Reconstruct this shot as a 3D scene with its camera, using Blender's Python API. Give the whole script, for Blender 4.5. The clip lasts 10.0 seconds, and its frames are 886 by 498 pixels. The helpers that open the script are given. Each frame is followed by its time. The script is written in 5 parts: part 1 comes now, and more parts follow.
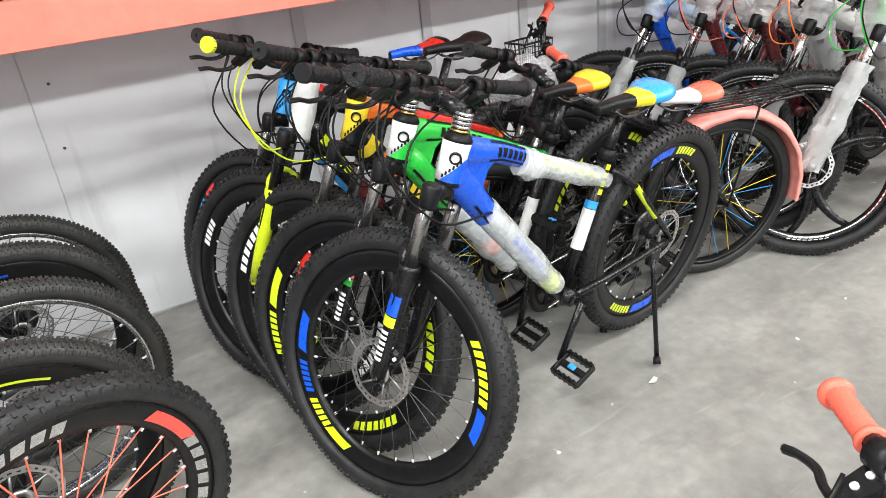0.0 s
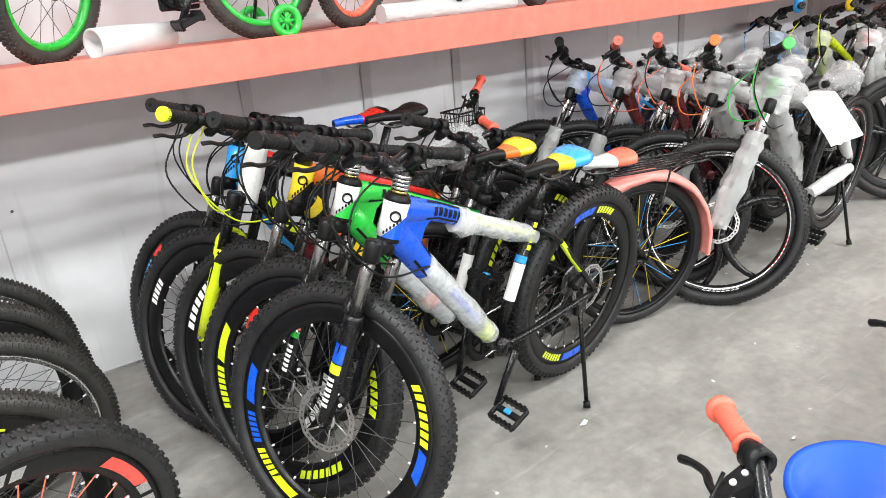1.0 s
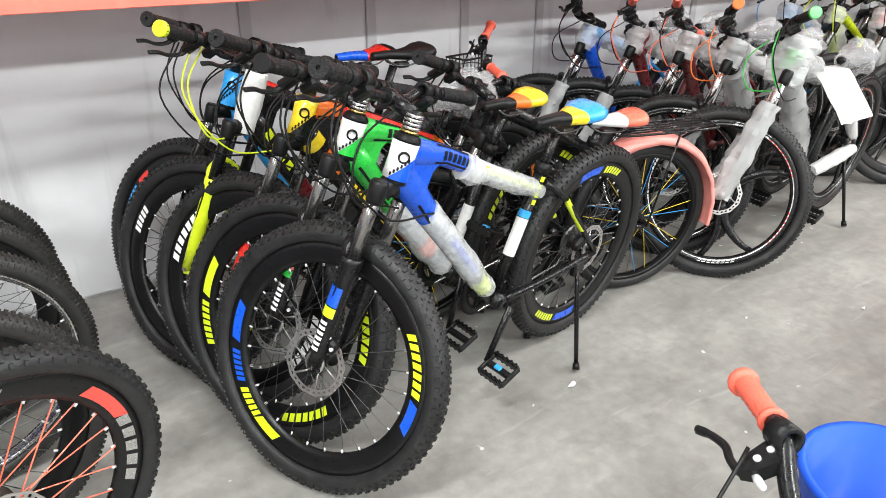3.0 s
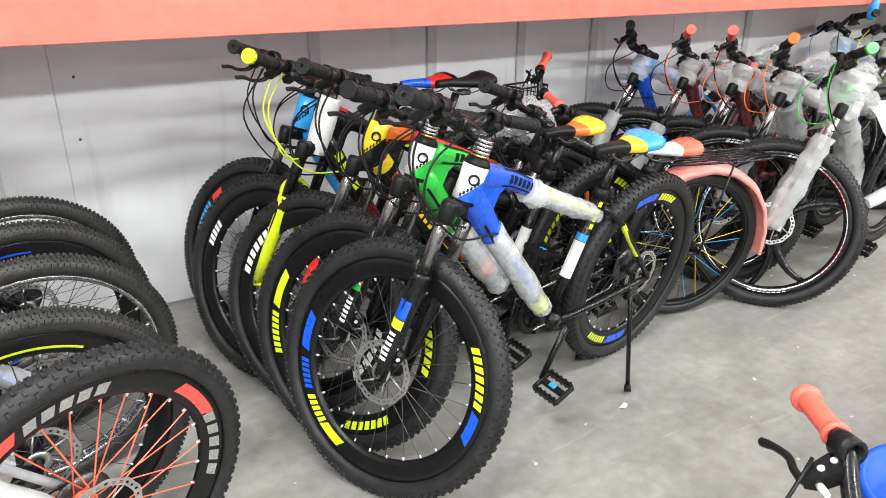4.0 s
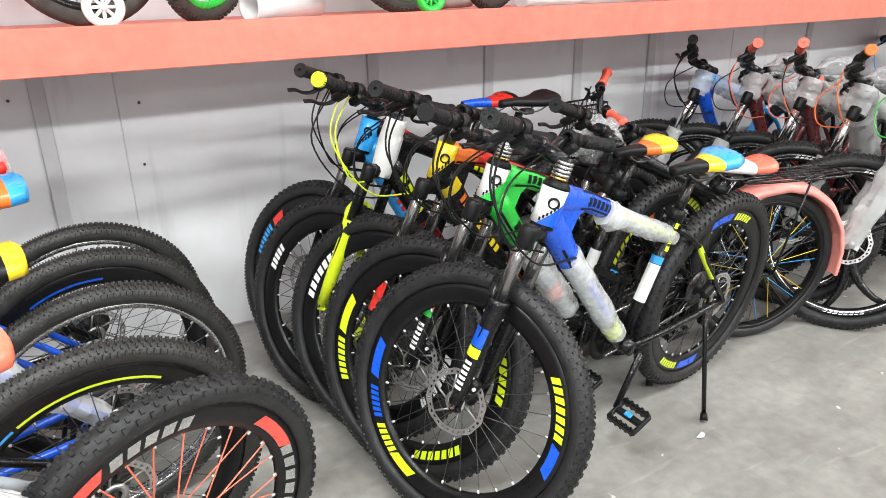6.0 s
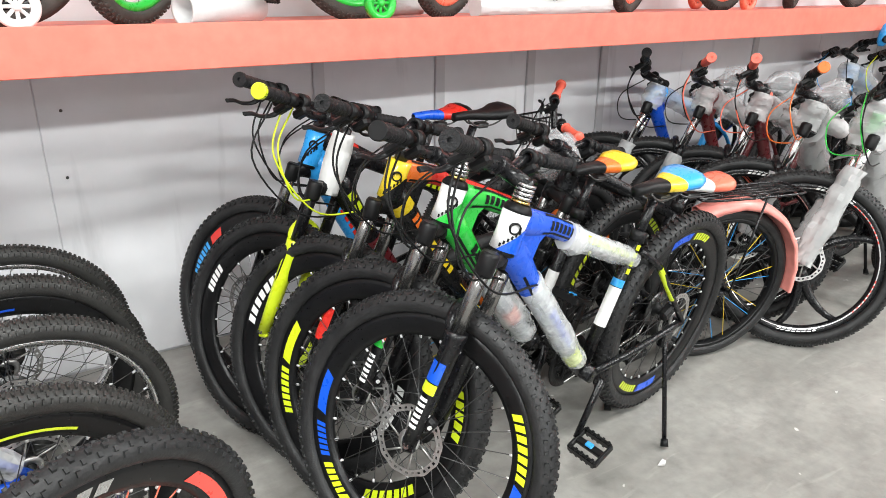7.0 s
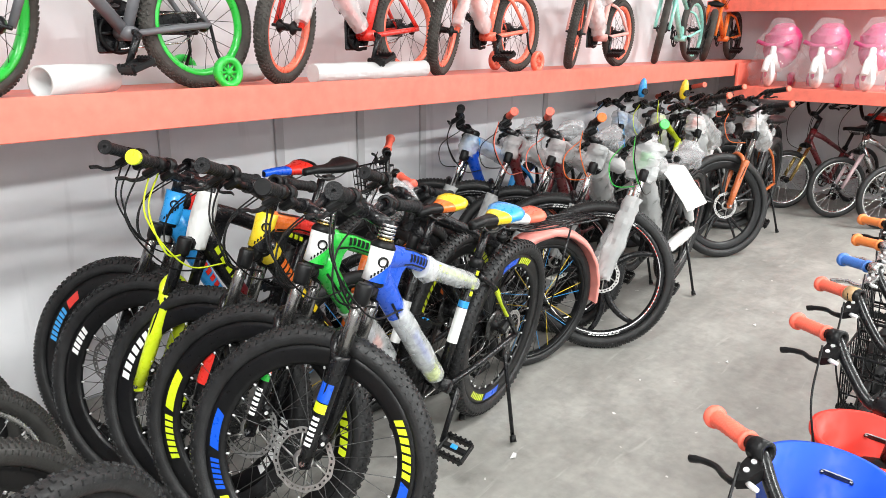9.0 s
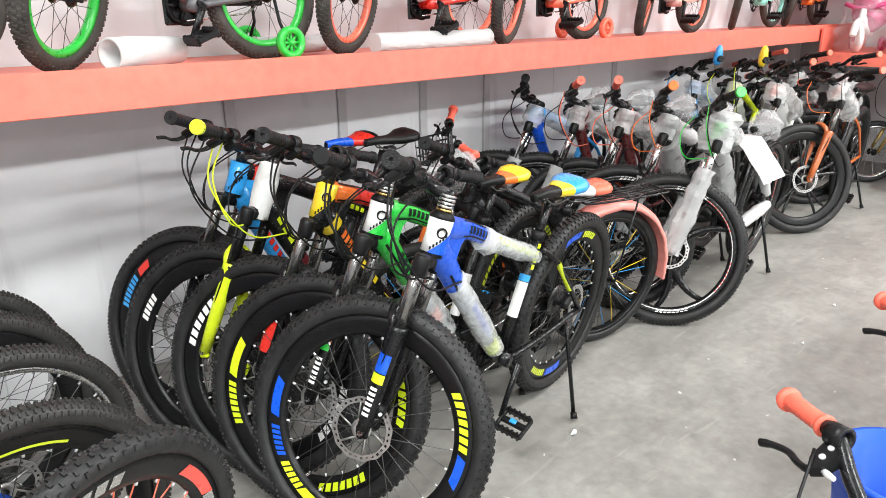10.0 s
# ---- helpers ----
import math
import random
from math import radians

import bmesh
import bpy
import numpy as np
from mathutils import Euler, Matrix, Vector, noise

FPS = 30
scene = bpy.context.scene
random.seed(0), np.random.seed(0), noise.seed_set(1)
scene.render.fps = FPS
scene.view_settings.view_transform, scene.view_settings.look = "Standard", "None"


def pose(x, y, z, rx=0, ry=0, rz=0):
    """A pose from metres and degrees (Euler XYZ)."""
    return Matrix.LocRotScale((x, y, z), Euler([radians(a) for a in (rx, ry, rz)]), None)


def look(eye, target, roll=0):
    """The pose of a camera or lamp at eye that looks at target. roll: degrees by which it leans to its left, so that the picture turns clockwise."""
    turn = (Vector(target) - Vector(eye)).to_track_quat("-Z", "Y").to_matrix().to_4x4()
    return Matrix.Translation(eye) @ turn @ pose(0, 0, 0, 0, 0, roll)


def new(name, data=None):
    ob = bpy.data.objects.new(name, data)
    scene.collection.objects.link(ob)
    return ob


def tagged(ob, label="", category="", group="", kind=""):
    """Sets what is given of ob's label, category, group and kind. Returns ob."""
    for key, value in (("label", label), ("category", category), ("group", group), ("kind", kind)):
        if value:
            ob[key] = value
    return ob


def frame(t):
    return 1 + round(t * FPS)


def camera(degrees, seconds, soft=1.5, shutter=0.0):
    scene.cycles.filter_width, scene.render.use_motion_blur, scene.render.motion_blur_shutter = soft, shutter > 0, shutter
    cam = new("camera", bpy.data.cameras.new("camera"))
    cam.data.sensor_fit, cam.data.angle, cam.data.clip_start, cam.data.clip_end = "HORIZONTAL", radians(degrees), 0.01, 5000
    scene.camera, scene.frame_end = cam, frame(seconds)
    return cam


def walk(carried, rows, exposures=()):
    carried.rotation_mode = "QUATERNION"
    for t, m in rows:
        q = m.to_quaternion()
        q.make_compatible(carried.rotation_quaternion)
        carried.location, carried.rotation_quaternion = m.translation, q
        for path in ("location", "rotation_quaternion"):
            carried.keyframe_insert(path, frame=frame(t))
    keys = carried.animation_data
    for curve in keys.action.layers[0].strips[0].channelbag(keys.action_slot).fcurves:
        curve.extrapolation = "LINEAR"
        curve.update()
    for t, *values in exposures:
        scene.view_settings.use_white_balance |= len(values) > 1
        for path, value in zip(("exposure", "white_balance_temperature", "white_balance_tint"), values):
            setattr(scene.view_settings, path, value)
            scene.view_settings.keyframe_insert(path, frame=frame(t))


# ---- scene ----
cam = camera(64.2, 10.0, soft=0.3, shutter=0.1)
PATH = [
    (0, (0.689, 0.058, 1.244), (1.538, 1.651, 0.383), -6.3),
    (0.5, (0.689, 0.035, 1.251), (1.601, 1.611, 0.425), -6.3),
    (1, (0.624, -0.058, 1.274), (1.661, 1.498, 0.563), -4.9),
    (1.5, (0.542, -0.155, 1.26), (1.587, 1.412, 0.587), -2.9),
    (2, (0.555, -0.098, 1.232), (1.629, 1.435, 0.527), -1.6),
    (2.2, (0.582, -0.059, 1.23), (1.636, 1.458, 0.464), -1.3),
    (3.3, (0.608, 0.03, 1.242), (1.659, 1.513, 0.41), 0.5),
    (3.5, (0.588, 0.022, 1.245), (1.629, 1.521, 0.428), 0.6),
    (4, (0.507, -0.007, 1.257), (1.489, 1.556, 0.487), 0.5),
    (4.5, (0.43, -0.031, 1.255), (1.334, 1.584, 0.496), 0.6),
    (5, (0.373, -0.031, 1.257), (1.216, 1.621, 0.509), 1.1),
    (5.2, (0.379, -0.01, 1.246), (1.217, 1.651, 0.513), 0.7),
    (6.5, (0.496, 0.148, 1.264), (1.461, 1.741, 0.537), -1.1),
    (7, (0.504, 0.202, 1.262), (1.541, 1.755, 0.546), 0.6),
    (7.5, (0.446, 0.199, 1.27), (1.557, 1.699, 0.552), -0.1),
    (8, (0.306, 0.152, 1.281), (1.495, 1.585, 0.552), -1.0),
    (8.5, (0.252, 0.113, 1.299), (1.585, 1.459, 0.656), 0.0),
    (9, (0.247, 0.078, 1.313), (1.695, 1.33, 0.735), 0.6),
    (9.5, (0.232, 0.075, 1.305), (1.635, 1.372, 0.714), 1.0),
    (10, (0.277, 0.089, 1.296), (1.583, 1.458, 0.649), -0.5),
]
walk(cam, [(t, look(eye, target, roll)) for t, eye, target, roll in PATH])

# ---- world and light ----
world = bpy.data.worlds.new("shop_air")
scene.world = world
world.use_nodes = True
world.node_tree.nodes["Background"].inputs[0].default_value = (0.9, 0.95, 1.0, 1)
world.node_tree.nodes["Background"].inputs[1].default_value = 0.25
scene.view_settings.exposure = 0.08


def unseen_ceiling_lamp(x, y, sx, sy, watts):
    data = bpy.data.lights.new("unseen_ceiling_lamp", "AREA")
    data.shape, data.size, data.size_y, data.energy = "RECTANGLE", sx, sy, watts
    data.color = (0.97, 1.0, 0.985)
    ob = new("unseen_ceiling_lamp", data)
    ob.matrix_basis = pose(x, y, 3.12, 0, 0, 0)


# Lamps out of view, added; the first two brighten the floor at left.
for lx, ly, watts in ((-1.4, 0.35, 84), (0.4, 0.3, 76), (3.2, -0.3, 26), (5.6, -0.1, 98), (-1.5, -2.9, 190), (2.0, -2.9, 168), (5.4, -2.9, 265), (0.0, -6.0, 80), (4.0, -6.0, 90)):
    unseen_ceiling_lamp(lx, ly, 1.4, 0.4, watts)


# ---- materials ----
MATS = {}


def mat(name, col, rough=0.5, metal=0.0, vary=0.12, scale=30.0, bump=0.0, bscale=200.0, coat=0.0, alpha=1.0, spec=0.5):
    if name in MATS:
        return MATS[name]
    m = bpy.data.materials.new(name)
    m.use_nodes = True
    nt = m.node_tree
    n, l = nt.nodes, nt.links
    b = n["Principled BSDF"]
    b.inputs["Metallic"].default_value = metal
    b.inputs["Coat Weight"].default_value = coat
    b.inputs["Coat Roughness"].default_value = 0.08
    b.inputs["Alpha"].default_value = alpha
    b.inputs["Specular IOR Level"].default_value = spec
    tc = n.new("ShaderNodeTexCoord")
    t1 = n.new("ShaderNodeTexNoise")
    t1.inputs["Scale"].default_value = scale
    t1.inputs["Detail"].default_value = 5
    l.new(tc.outputs["Object"], t1.inputs["Vector"])
    ramp = n.new("ShaderNodeMapRange")
    ramp.inputs["From Min"].default_value, ramp.inputs["From Max"].default_value = 0.3, 0.7
    ramp.inputs["To Min"].default_value, ramp.inputs["To Max"].default_value = 1 - vary, 1 + vary
    l.new(t1.outputs["Fac"], ramp.inputs["Value"])
    mul = n.new("ShaderNodeVectorMath")
    mul.operation = "SCALE"
    mul.inputs[0].default_value = col
    l.new(ramp.outputs["Result"], mul.inputs["Scale"])
    l.new(mul.outputs["Vector"], b.inputs["Base Color"])
    r2 = n.new("ShaderNodeMapRange")
    r2.inputs["From Min"].default_value, r2.inputs["From Max"].default_value = 0.3, 0.7
    r2.inputs["To Min"].default_value, r2.inputs["To Max"].default_value = max(0.03, rough * 0.8), min(1, rough * 1.2)
    t2 = n.new("ShaderNodeTexNoise")
    t2.inputs["Scale"].default_value = scale * 4
    l.new(tc.outputs["Object"], t2.inputs["Vector"])
    l.new(t2.outputs["Fac"], r2.inputs["Value"])
    l.new(r2.outputs["Result"], b.inputs["Roughness"])
    if bump:
        t3 = n.new("ShaderNodeTexNoise")
        t3.inputs["Scale"].default_value = bscale
        t3.inputs["Detail"].default_value = 3
        l.new(tc.outputs["Object"], t3.inputs["Vector"])
        bp = n.new("ShaderNodeBump")
        bp.inputs["Strength"].default_value = bump
        bp.inputs["Distance"].default_value = 0.004
        l.new(t3.outputs["Fac"], bp.inputs["Height"])
        l.new(bp.outputs["Normal"], b.inputs["Normal"])
    MATS[name] = m
    return m


def bubble_material():
    m = mat("bubble_wrap", (0.78, 0.8, 0.8), 0.2, 0, 0.1, 25, alpha=0.42)
    n, l = m.node_tree.nodes, m.node_tree.links
    v = n.new("ShaderNodeTexVoronoi")
    v.inputs["Scale"].default_value = 170
    tc = n.new("ShaderNodeTexCoord")
    l.new(tc.outputs["Object"], v.inputs["Vector"])
    bp = n.new("ShaderNodeBump")
    bp.invert = True
    bp.inputs["Strength"].default_value = 0.3
    bp.inputs["Distance"].default_value = 0.002
    folds = n.new("ShaderNodeTexNoise")
    folds.inputs["Scale"].default_value, folds.inputs["Detail"].default_value, folds.inputs["Distortion"].default_value = 28, 4, 1.5
    l.new(tc.outputs["Object"], folds.inputs["Vector"])
    haze = n.new("ShaderNodeMapRange")
    haze.inputs["From Min"].default_value, haze.inputs["From Max"].default_value = 0.35, 0.68
    haze.inputs["To Min"].default_value, haze.inputs["To Max"].default_value = 0.32, 0.54
    l.new(folds.outputs["Fac"], haze.inputs["Value"])
    l.new(haze.outputs["Result"], n["Principled BSDF"].inputs["Alpha"])
    l.new(v.outputs["Distance"], bp.inputs["Height"])
    l.new(bp.outputs["Normal"], n["Principled BSDF"].inputs["Normal"])
    return m


BUBBLE = bubble_material()
FILM = mat("plastic_film", (0.8, 0.81, 0.81), 0.12, 0, 0.1, 12, bump=1.0, bscale=45, alpha=0.44)
THINFILM = mat("thin_plastic_film", (0.88, 0.88, 0.9), 0.08, 0, 0.1, 12, bump=1.0, bscale=40, alpha=0.26)
CLEARBAG = mat("clear_plastic_bag", (0.88, 0.88, 0.9), 0.07, 0, 0.1, 12, bump=1.0, bscale=40, alpha=0.13)
FOAM = mat("white_foam", (0.56, 0.56, 0.56), 0.55, 0, 0.05, 20, bump=0.25, bscale=60)
PAPER = mat("white_sheet", (0.62, 0.62, 0.61), 0.6, 0, 0.04, 10, bump=0.15, bscale=20)
RUBBER = mat("tyre_rubber", (0.0155, 0.0155, 0.016), 0.5, 0, 0.35, 25, bump=0.25, bscale=180, spec=0.38)
WORNRUBBER = mat("worn_tyre_rubber", (0.026, 0.025, 0.0235), 0.5, 0, 0.3, 25, bump=0.25, bscale=180, spec=0.45)
GREYRUBBER = mat("dusty_tyre_rubber", (0.06, 0.055, 0.05), 0.75, 0, 0.3, 25, bump=0.25, bscale=180, spec=0.22)
BLACK = mat("black_paint", (0.006, 0.006, 0.007), 0.3, 0, 0.2, 30, coat=0.12, spec=0.3)
RIMBLACK = mat("satin_black_rim", (0.006, 0.006, 0.0065), 0.34, 0, 0.2, 40, spec=0.3)
DISC = mat("drilled_steel", (0.5, 0.49, 0.48), 0.35, 0.85, 0.15, 60)
NIPPLE = mat("bright_nickel", (0.8, 0.8, 0.8), 0.35, 0.4, 0.05, 40)
MATT = mat("matt_black", (0.006, 0.006, 0.0065), 0.45, 0, 0.25, 40, bump=0.1, spec=0.22)
PLAST = mat("black_plastic", (0.0075, 0.0075, 0.008), 0.38, 0, 0.2, 60, bump=0.1, bscale=300, spec=0.22)
GRIP = mat("black_grip_rubber", (0.013, 0.013, 0.014), 0.55, 0, 0.2, 60, bump=0.7, bscale=260, spec=0.22)
STEEL = mat("bright_steel", (0.62, 0.62, 0.62), 0.25, 1.0, 0.12, 40)
CHROME = mat("chrome", (0.75, 0.75, 0.76), 0.1, 1.0, 0.05, 40)
DARKSTEEL = mat("dark_steel", (0.12, 0.12, 0.12), 0.38, 0.9, 0.25, 50)
STANCH = mat("grey_stanchion", (0.24, 0.235, 0.23), 0.22, 0.9, 0.1, 40)
GOLD = mat("brass_ring", (0.6, 0.42, 0.15), 0.28, 1.0, 0.15, 40)


def paint(name, col, coat=0.5):
    return mat(name, col, 0.3, 0, 0.06, 14, coat=coat)


WHITE = paint("white_paint", (0.8, 0.8, 0.79))
PALE = paint("pale_grey_paint", (0.5, 0.53, 0.57))
BLUE = paint("blue_paint", (0.006, 0.085, 0.6), 0.25)
SKY = paint("sky_blue_paint", (0.03, 0.33, 0.78))
GREEN = paint("green_paint", (0.02, 0.5, 0.05))
NEON = paint("neon_yellow_paint", (0.66, 0.8, 0.02))
YELLOW = paint("yellow_paint", (0.85, 0.62, 0.02))
ORANGE = paint("orange_paint", (0.8, 0.16, 0.02))
RED = paint("red_paint", (0.72, 0.03, 0.02))
CORAL = paint("coral_paint", (0.87, 0.17, 0.1))
DKRED = paint("dark_red_paint", (0.13, 0.012, 0.016))
MINT = paint("mint_paint", (0.28, 0.68, 0.58))
PINK = paint("pink_paint", (0.5, 0.045, 0.16))
SIGNAL = paint("signal_red_paint", (0.8, 0.07, 0.05))
BURNT = paint("burnt_orange_paint", (0.5, 0.12, 0.03))
PINKFOAM = mat("pink_wrap", (0.85, 0.3, 0.26), 0.4, 0, 0.12, 15, bump=0.4, bscale=40)
REDGRIP = mat("red_grip_rubber", (0.82, 0.135, 0.085), 0.45, 0, 0.06, 40, bump=0.3, bscale=220)
BLUEGRIP = mat("blue_grip_rubber", (0.05, 0.16, 0.5), 0.45, 0, 0.06, 40, bump=0.3, bscale=220)
ORGRIP = mat("orange_grip_rubber", (0.85, 0.24, 0.06), 0.45, 0, 0.06, 40, bump=0.3, bscale=220)
BLUEPLASTIC = mat("blue_bucket_plastic", (0.008, 0.075, 0.55), 0.5, 0, 0.05, 12, spec=0.3)
REDPLASTIC = mat("red_bucket_plastic", (0.7, 0.04, 0.025), 0.5, 0, 0.05, 12, spec=0.3)
CARD = mat("brown_tape", (0.42, 0.27, 0.13), 0.45, 0, 0.15, 30)


def surface(name, c1, c2, big, small, rough, bump, mottle=0.11):
    """A large surface: two tones in broad clouds, finer mottling, fine relief."""
    m = bpy.data.materials.new(name)
    m.use_nodes = True
    n, l = m.node_tree.nodes, m.node_tree.links
    b = n["Principled BSDF"]
    tc = n.new("ShaderNodeTexCoord")
    a1 = n.new("ShaderNodeTexNoise")
    a1.inputs["Scale"].default_value, a1.inputs["Detail"].default_value = big, 8
    a1.inputs["Roughness"].default_value = 0.62
    a2 = n.new("ShaderNodeTexNoise")
    a2.inputs["Scale"].default_value, a2.inputs["Detail"].default_value = small, 6
    for a in (a1, a2):
        l.new(tc.outputs["Object"], a.inputs["Vector"])
    cr = n.new("ShaderNodeValToRGB")
    cr.color_ramp.elements[0].position, cr.color_ramp.elements[1].position = 0.36, 0.66
    cr.color_ramp.elements[0].color, cr.color_ramp.elements[1].color = (*c1, 1), (*c2, 1)
    l.new(a1.outputs["Fac"], cr.inputs["Fac"])
    mr = n.new("ShaderNodeMapRange")
    mr.inputs["From Min"].default_value, mr.inputs["From Max"].default_value = 0.3, 0.7
    mr.inputs["To Min"].default_value, mr.inputs["To Max"].default_value = 1 - mottle, 1 + mottle
    l.new(a2.outputs["Fac"], mr.inputs["Value"])
    sc = n.new("ShaderNodeVectorMath")
    sc.operation = "SCALE"
    l.new(cr.outputs["Color"], sc.inputs[0])
    l.new(mr.outputs["Result"], sc.inputs["Scale"])
    l.new(sc.outputs["Vector"], b.inputs["Base Color"])
    rr = n.new("ShaderNodeMapRange")
    rr.inputs["To Min"].default_value, rr.inputs["To Max"].default_value = rough - 0.15, rough + 0.15
    l.new(a2.outputs["Fac"], rr.inputs["Value"])
    l.new(rr.outputs["Result"], b.inputs["Roughness"])
    bp = n.new("ShaderNodeBump")
    bp.inputs["Strength"].default_value, bp.inputs["Distance"].default_value = bump, 0.01
    l.new(a2.outputs["Fac"], bp.inputs["Height"])
    l.new(bp.outputs["Normal"], b.inputs["Normal"])
    return m


CONCRETE = surface("worn_concrete", (0.25, 0.243, 0.225), (0.335, 0.328, 0.306), 2.1, 26, 0.48, 0.12)


def scuffed(m):
    """Pale specks and long trowel sweeps on the concrete."""
    n, l = m.node_tree.nodes, m.node_tree.links
    b = n["Principled BSDF"]
    old = b.inputs["Base Color"].links[0].from_socket
    tc = n.new("ShaderNodeTexCoord")
    mp = n.new("ShaderNodeMapping")
    mp.inputs["Rotation"].default_value = (0, 0, 0.7)
    mp.inputs["Scale"].default_value = (1.6, 4.2, 1)
    l.new(tc.outputs["Object"], mp.inputs["Vector"])
    sw = n.new("ShaderNodeTexNoise")
    sw.inputs["Scale"].default_value, sw.inputs["Detail"].default_value, sw.inputs["Distortion"].default_value = 1.3, 7, 1.6
    l.new(mp.outputs["Vector"], sw.inputs["Vector"])
    r1 = n.new("ShaderNodeMapRange")
    r1.inputs["From Min"].default_value, r1.inputs["From Max"].default_value = 0.35, 0.65
    r1.inputs["To Min"].default_value, r1.inputs["To Max"].default_value = 0.9, 1.08
    l.new(sw.outputs["Fac"], r1.inputs["Value"])
    sc = n.new("ShaderNodeVectorMath")
    sc.operation = "SCALE"
    l.new(old, sc.inputs[0])
    l.new(r1.outputs["Result"], sc.inputs["Scale"])
    sp = n.new("ShaderNodeTexNoise")
    sp.inputs["Scale"].default_value, sp.inputs["Detail"].default_value = 16, 2
    l.new(tc.outputs["Object"], sp.inputs["Vector"])
    r2 = n.new("ShaderNodeMapRange")
    r2.inputs["From Min"].default_value, r2.inputs["From Max"].default_value = 0.735, 0.76
    r2.clamp = True
    l.new(sp.outputs["Fac"], r2.inputs["Value"])
    mx = n.new("ShaderNodeMix")
    mx.data_type = "RGBA"
    l.new(r2.outputs["Result"], mx.inputs[0])
    l.new(sc.outputs["Vector"], mx.inputs[6])
    mx.inputs[7].default_value = (0.62, 0.61, 0.58, 1)
    # thin pale scrapes and darker worn patches
    mp2 = n.new("ShaderNodeMapping")
    mp2.inputs["Rotation"].default_value = (0, 0, -0.35)
    mp2.inputs["Scale"].default_value = (3.5, 22, 1)
    l.new(tc.outputs["Object"], mp2.inputs["Vector"])
    st = n.new("ShaderNodeTexNoise")
    st.inputs["Scale"].default_value, st.inputs["Detail"].default_value, st.inputs["Distortion"].default_value = 1.0, 5, 0.8
    l.new(mp2.outputs["Vector"], st.inputs["Vector"])
    r3 = n.new("ShaderNodeMapRange")
    r3.inputs["From Min"].default_value, r3.inputs["From Max"].default_value = 0.63, 0.74
    r3.inputs["To Max"].default_value = 0.28
    l.new(st.outputs["Fac"], r3.inputs["Value"])
    m3 = n.new("ShaderNodeMix")
    m3.data_type = "RGBA"
    l.new(r3.outputs["Result"], m3.inputs[0])
    l.new(mx.outputs[2], m3.inputs[6])
    m3.inputs[7].default_value = (0.5, 0.49, 0.455, 1)
    wp = n.new("ShaderNodeTexNoise")
    wp.inputs["Scale"].default_value, wp.inputs["Detail"].default_value, wp.inputs["Roughness"].default_value = 7.5, 9, 0.72
    l.new(tc.outputs["Object"], wp.inputs["Vector"])
    r4 = n.new("ShaderNodeMapRange")
    r4.inputs["From Min"].default_value, r4.inputs["From Max"].default_value = 0.5, 0.66
    r4.inputs["To Min"].default_value, r4.inputs["To Max"].default_value = 1.03, 0.86
    l.new(wp.outputs["Fac"], r4.inputs["Value"])
    s4 = n.new("ShaderNodeVectorMath")
    s4.operation = "SCALE"
    l.new(m3.outputs[2], s4.inputs[0])
    l.new(r4.outputs["Result"], s4.inputs["Scale"])
    l.new(s4.outputs["Vector"], b.inputs["Base Color"])


scuffed(CONCRETE)
WALLPAINT = surface("pale_grey_wall", (0.72, 0.725, 0.75), (0.79, 0.79, 0.81), 0.9, 9, 0.55, 0.03, 0.03)
# wall paint toned greyer, so the posts' soft shadow bands lie in the colour
POSTSHADE = surface("shaded_post_paint", (0.55, 0.55, 0.57), (0.64, 0.64, 0.65), 2.0, 12, 0.55, 0.03, 0.05)


def streaked(m):
    """Faint upright wipes and drips on the wall."""
    n, l = m.node_tree.nodes, m.node_tree.links
    b = n["Principled BSDF"]
    old = b.inputs["Base Color"].links[0].from_socket
    tc = n.new("ShaderNodeTexCoord")
    mp = n.new("ShaderNodeMapping")
    mp.inputs["Scale"].default_value = (7, 7, 0.9)
    l.new(tc.outputs["Object"], mp.inputs["Vector"])
    sw = n.new("ShaderNodeTexNoise")
    sw.inputs["Scale"].default_value, sw.inputs["Detail"].default_value = 1.6, 6
    l.new(mp.outputs["Vector"], sw.inputs["Vector"])
    r1 = n.new("ShaderNodeMapRange")
    r1.inputs["From Min"].default_value, r1.inputs["From Max"].default_value = 0.62, 0.74
    r1.inputs["To Min"].default_value, r1.inputs["To Max"].default_value = 1.0, 0.8
    l.new(sw.outputs["Fac"], r1.inputs["Value"])
    sc = n.new("ShaderNodeVectorMath")
    sc.operation = "SCALE"
    l.new(old, sc.inputs[0])
    l.new(r1.outputs["Result"], sc.inputs["Scale"])
    l.new(sc.outputs["Vector"], b.inputs["Base Color"])


streaked(WALLPAINT)
CEILPAINT = surface("white_ceiling", (0.7, 0.7, 0.7), (0.78, 0.78, 0.78), 1.0, 30, 0.7, 0.05)
SHELFRED = surface("coral_shelf_paint", (0.8, 0.17, 0.12), (0.85, 0.2, 0.145), 1.5, 18, 0.42, 0.05)


# ---- mesh tools: every tool gives (verts, faces, smooth) ----
def join(*pieces):
    vs, fs, sm = [], [], []
    for v, f, s in pieces:
        k = len(vs)
        vs.extend(v)
        fs.extend([tuple(i + k for i in q) for q in f])
        sm.extend([s] * len(f) if isinstance(s, bool) else s)
    return vs, fs, sm


def moved(piece, m):
    v, f, s = piece
    return [m @ Vector(p) for p in v], f, s


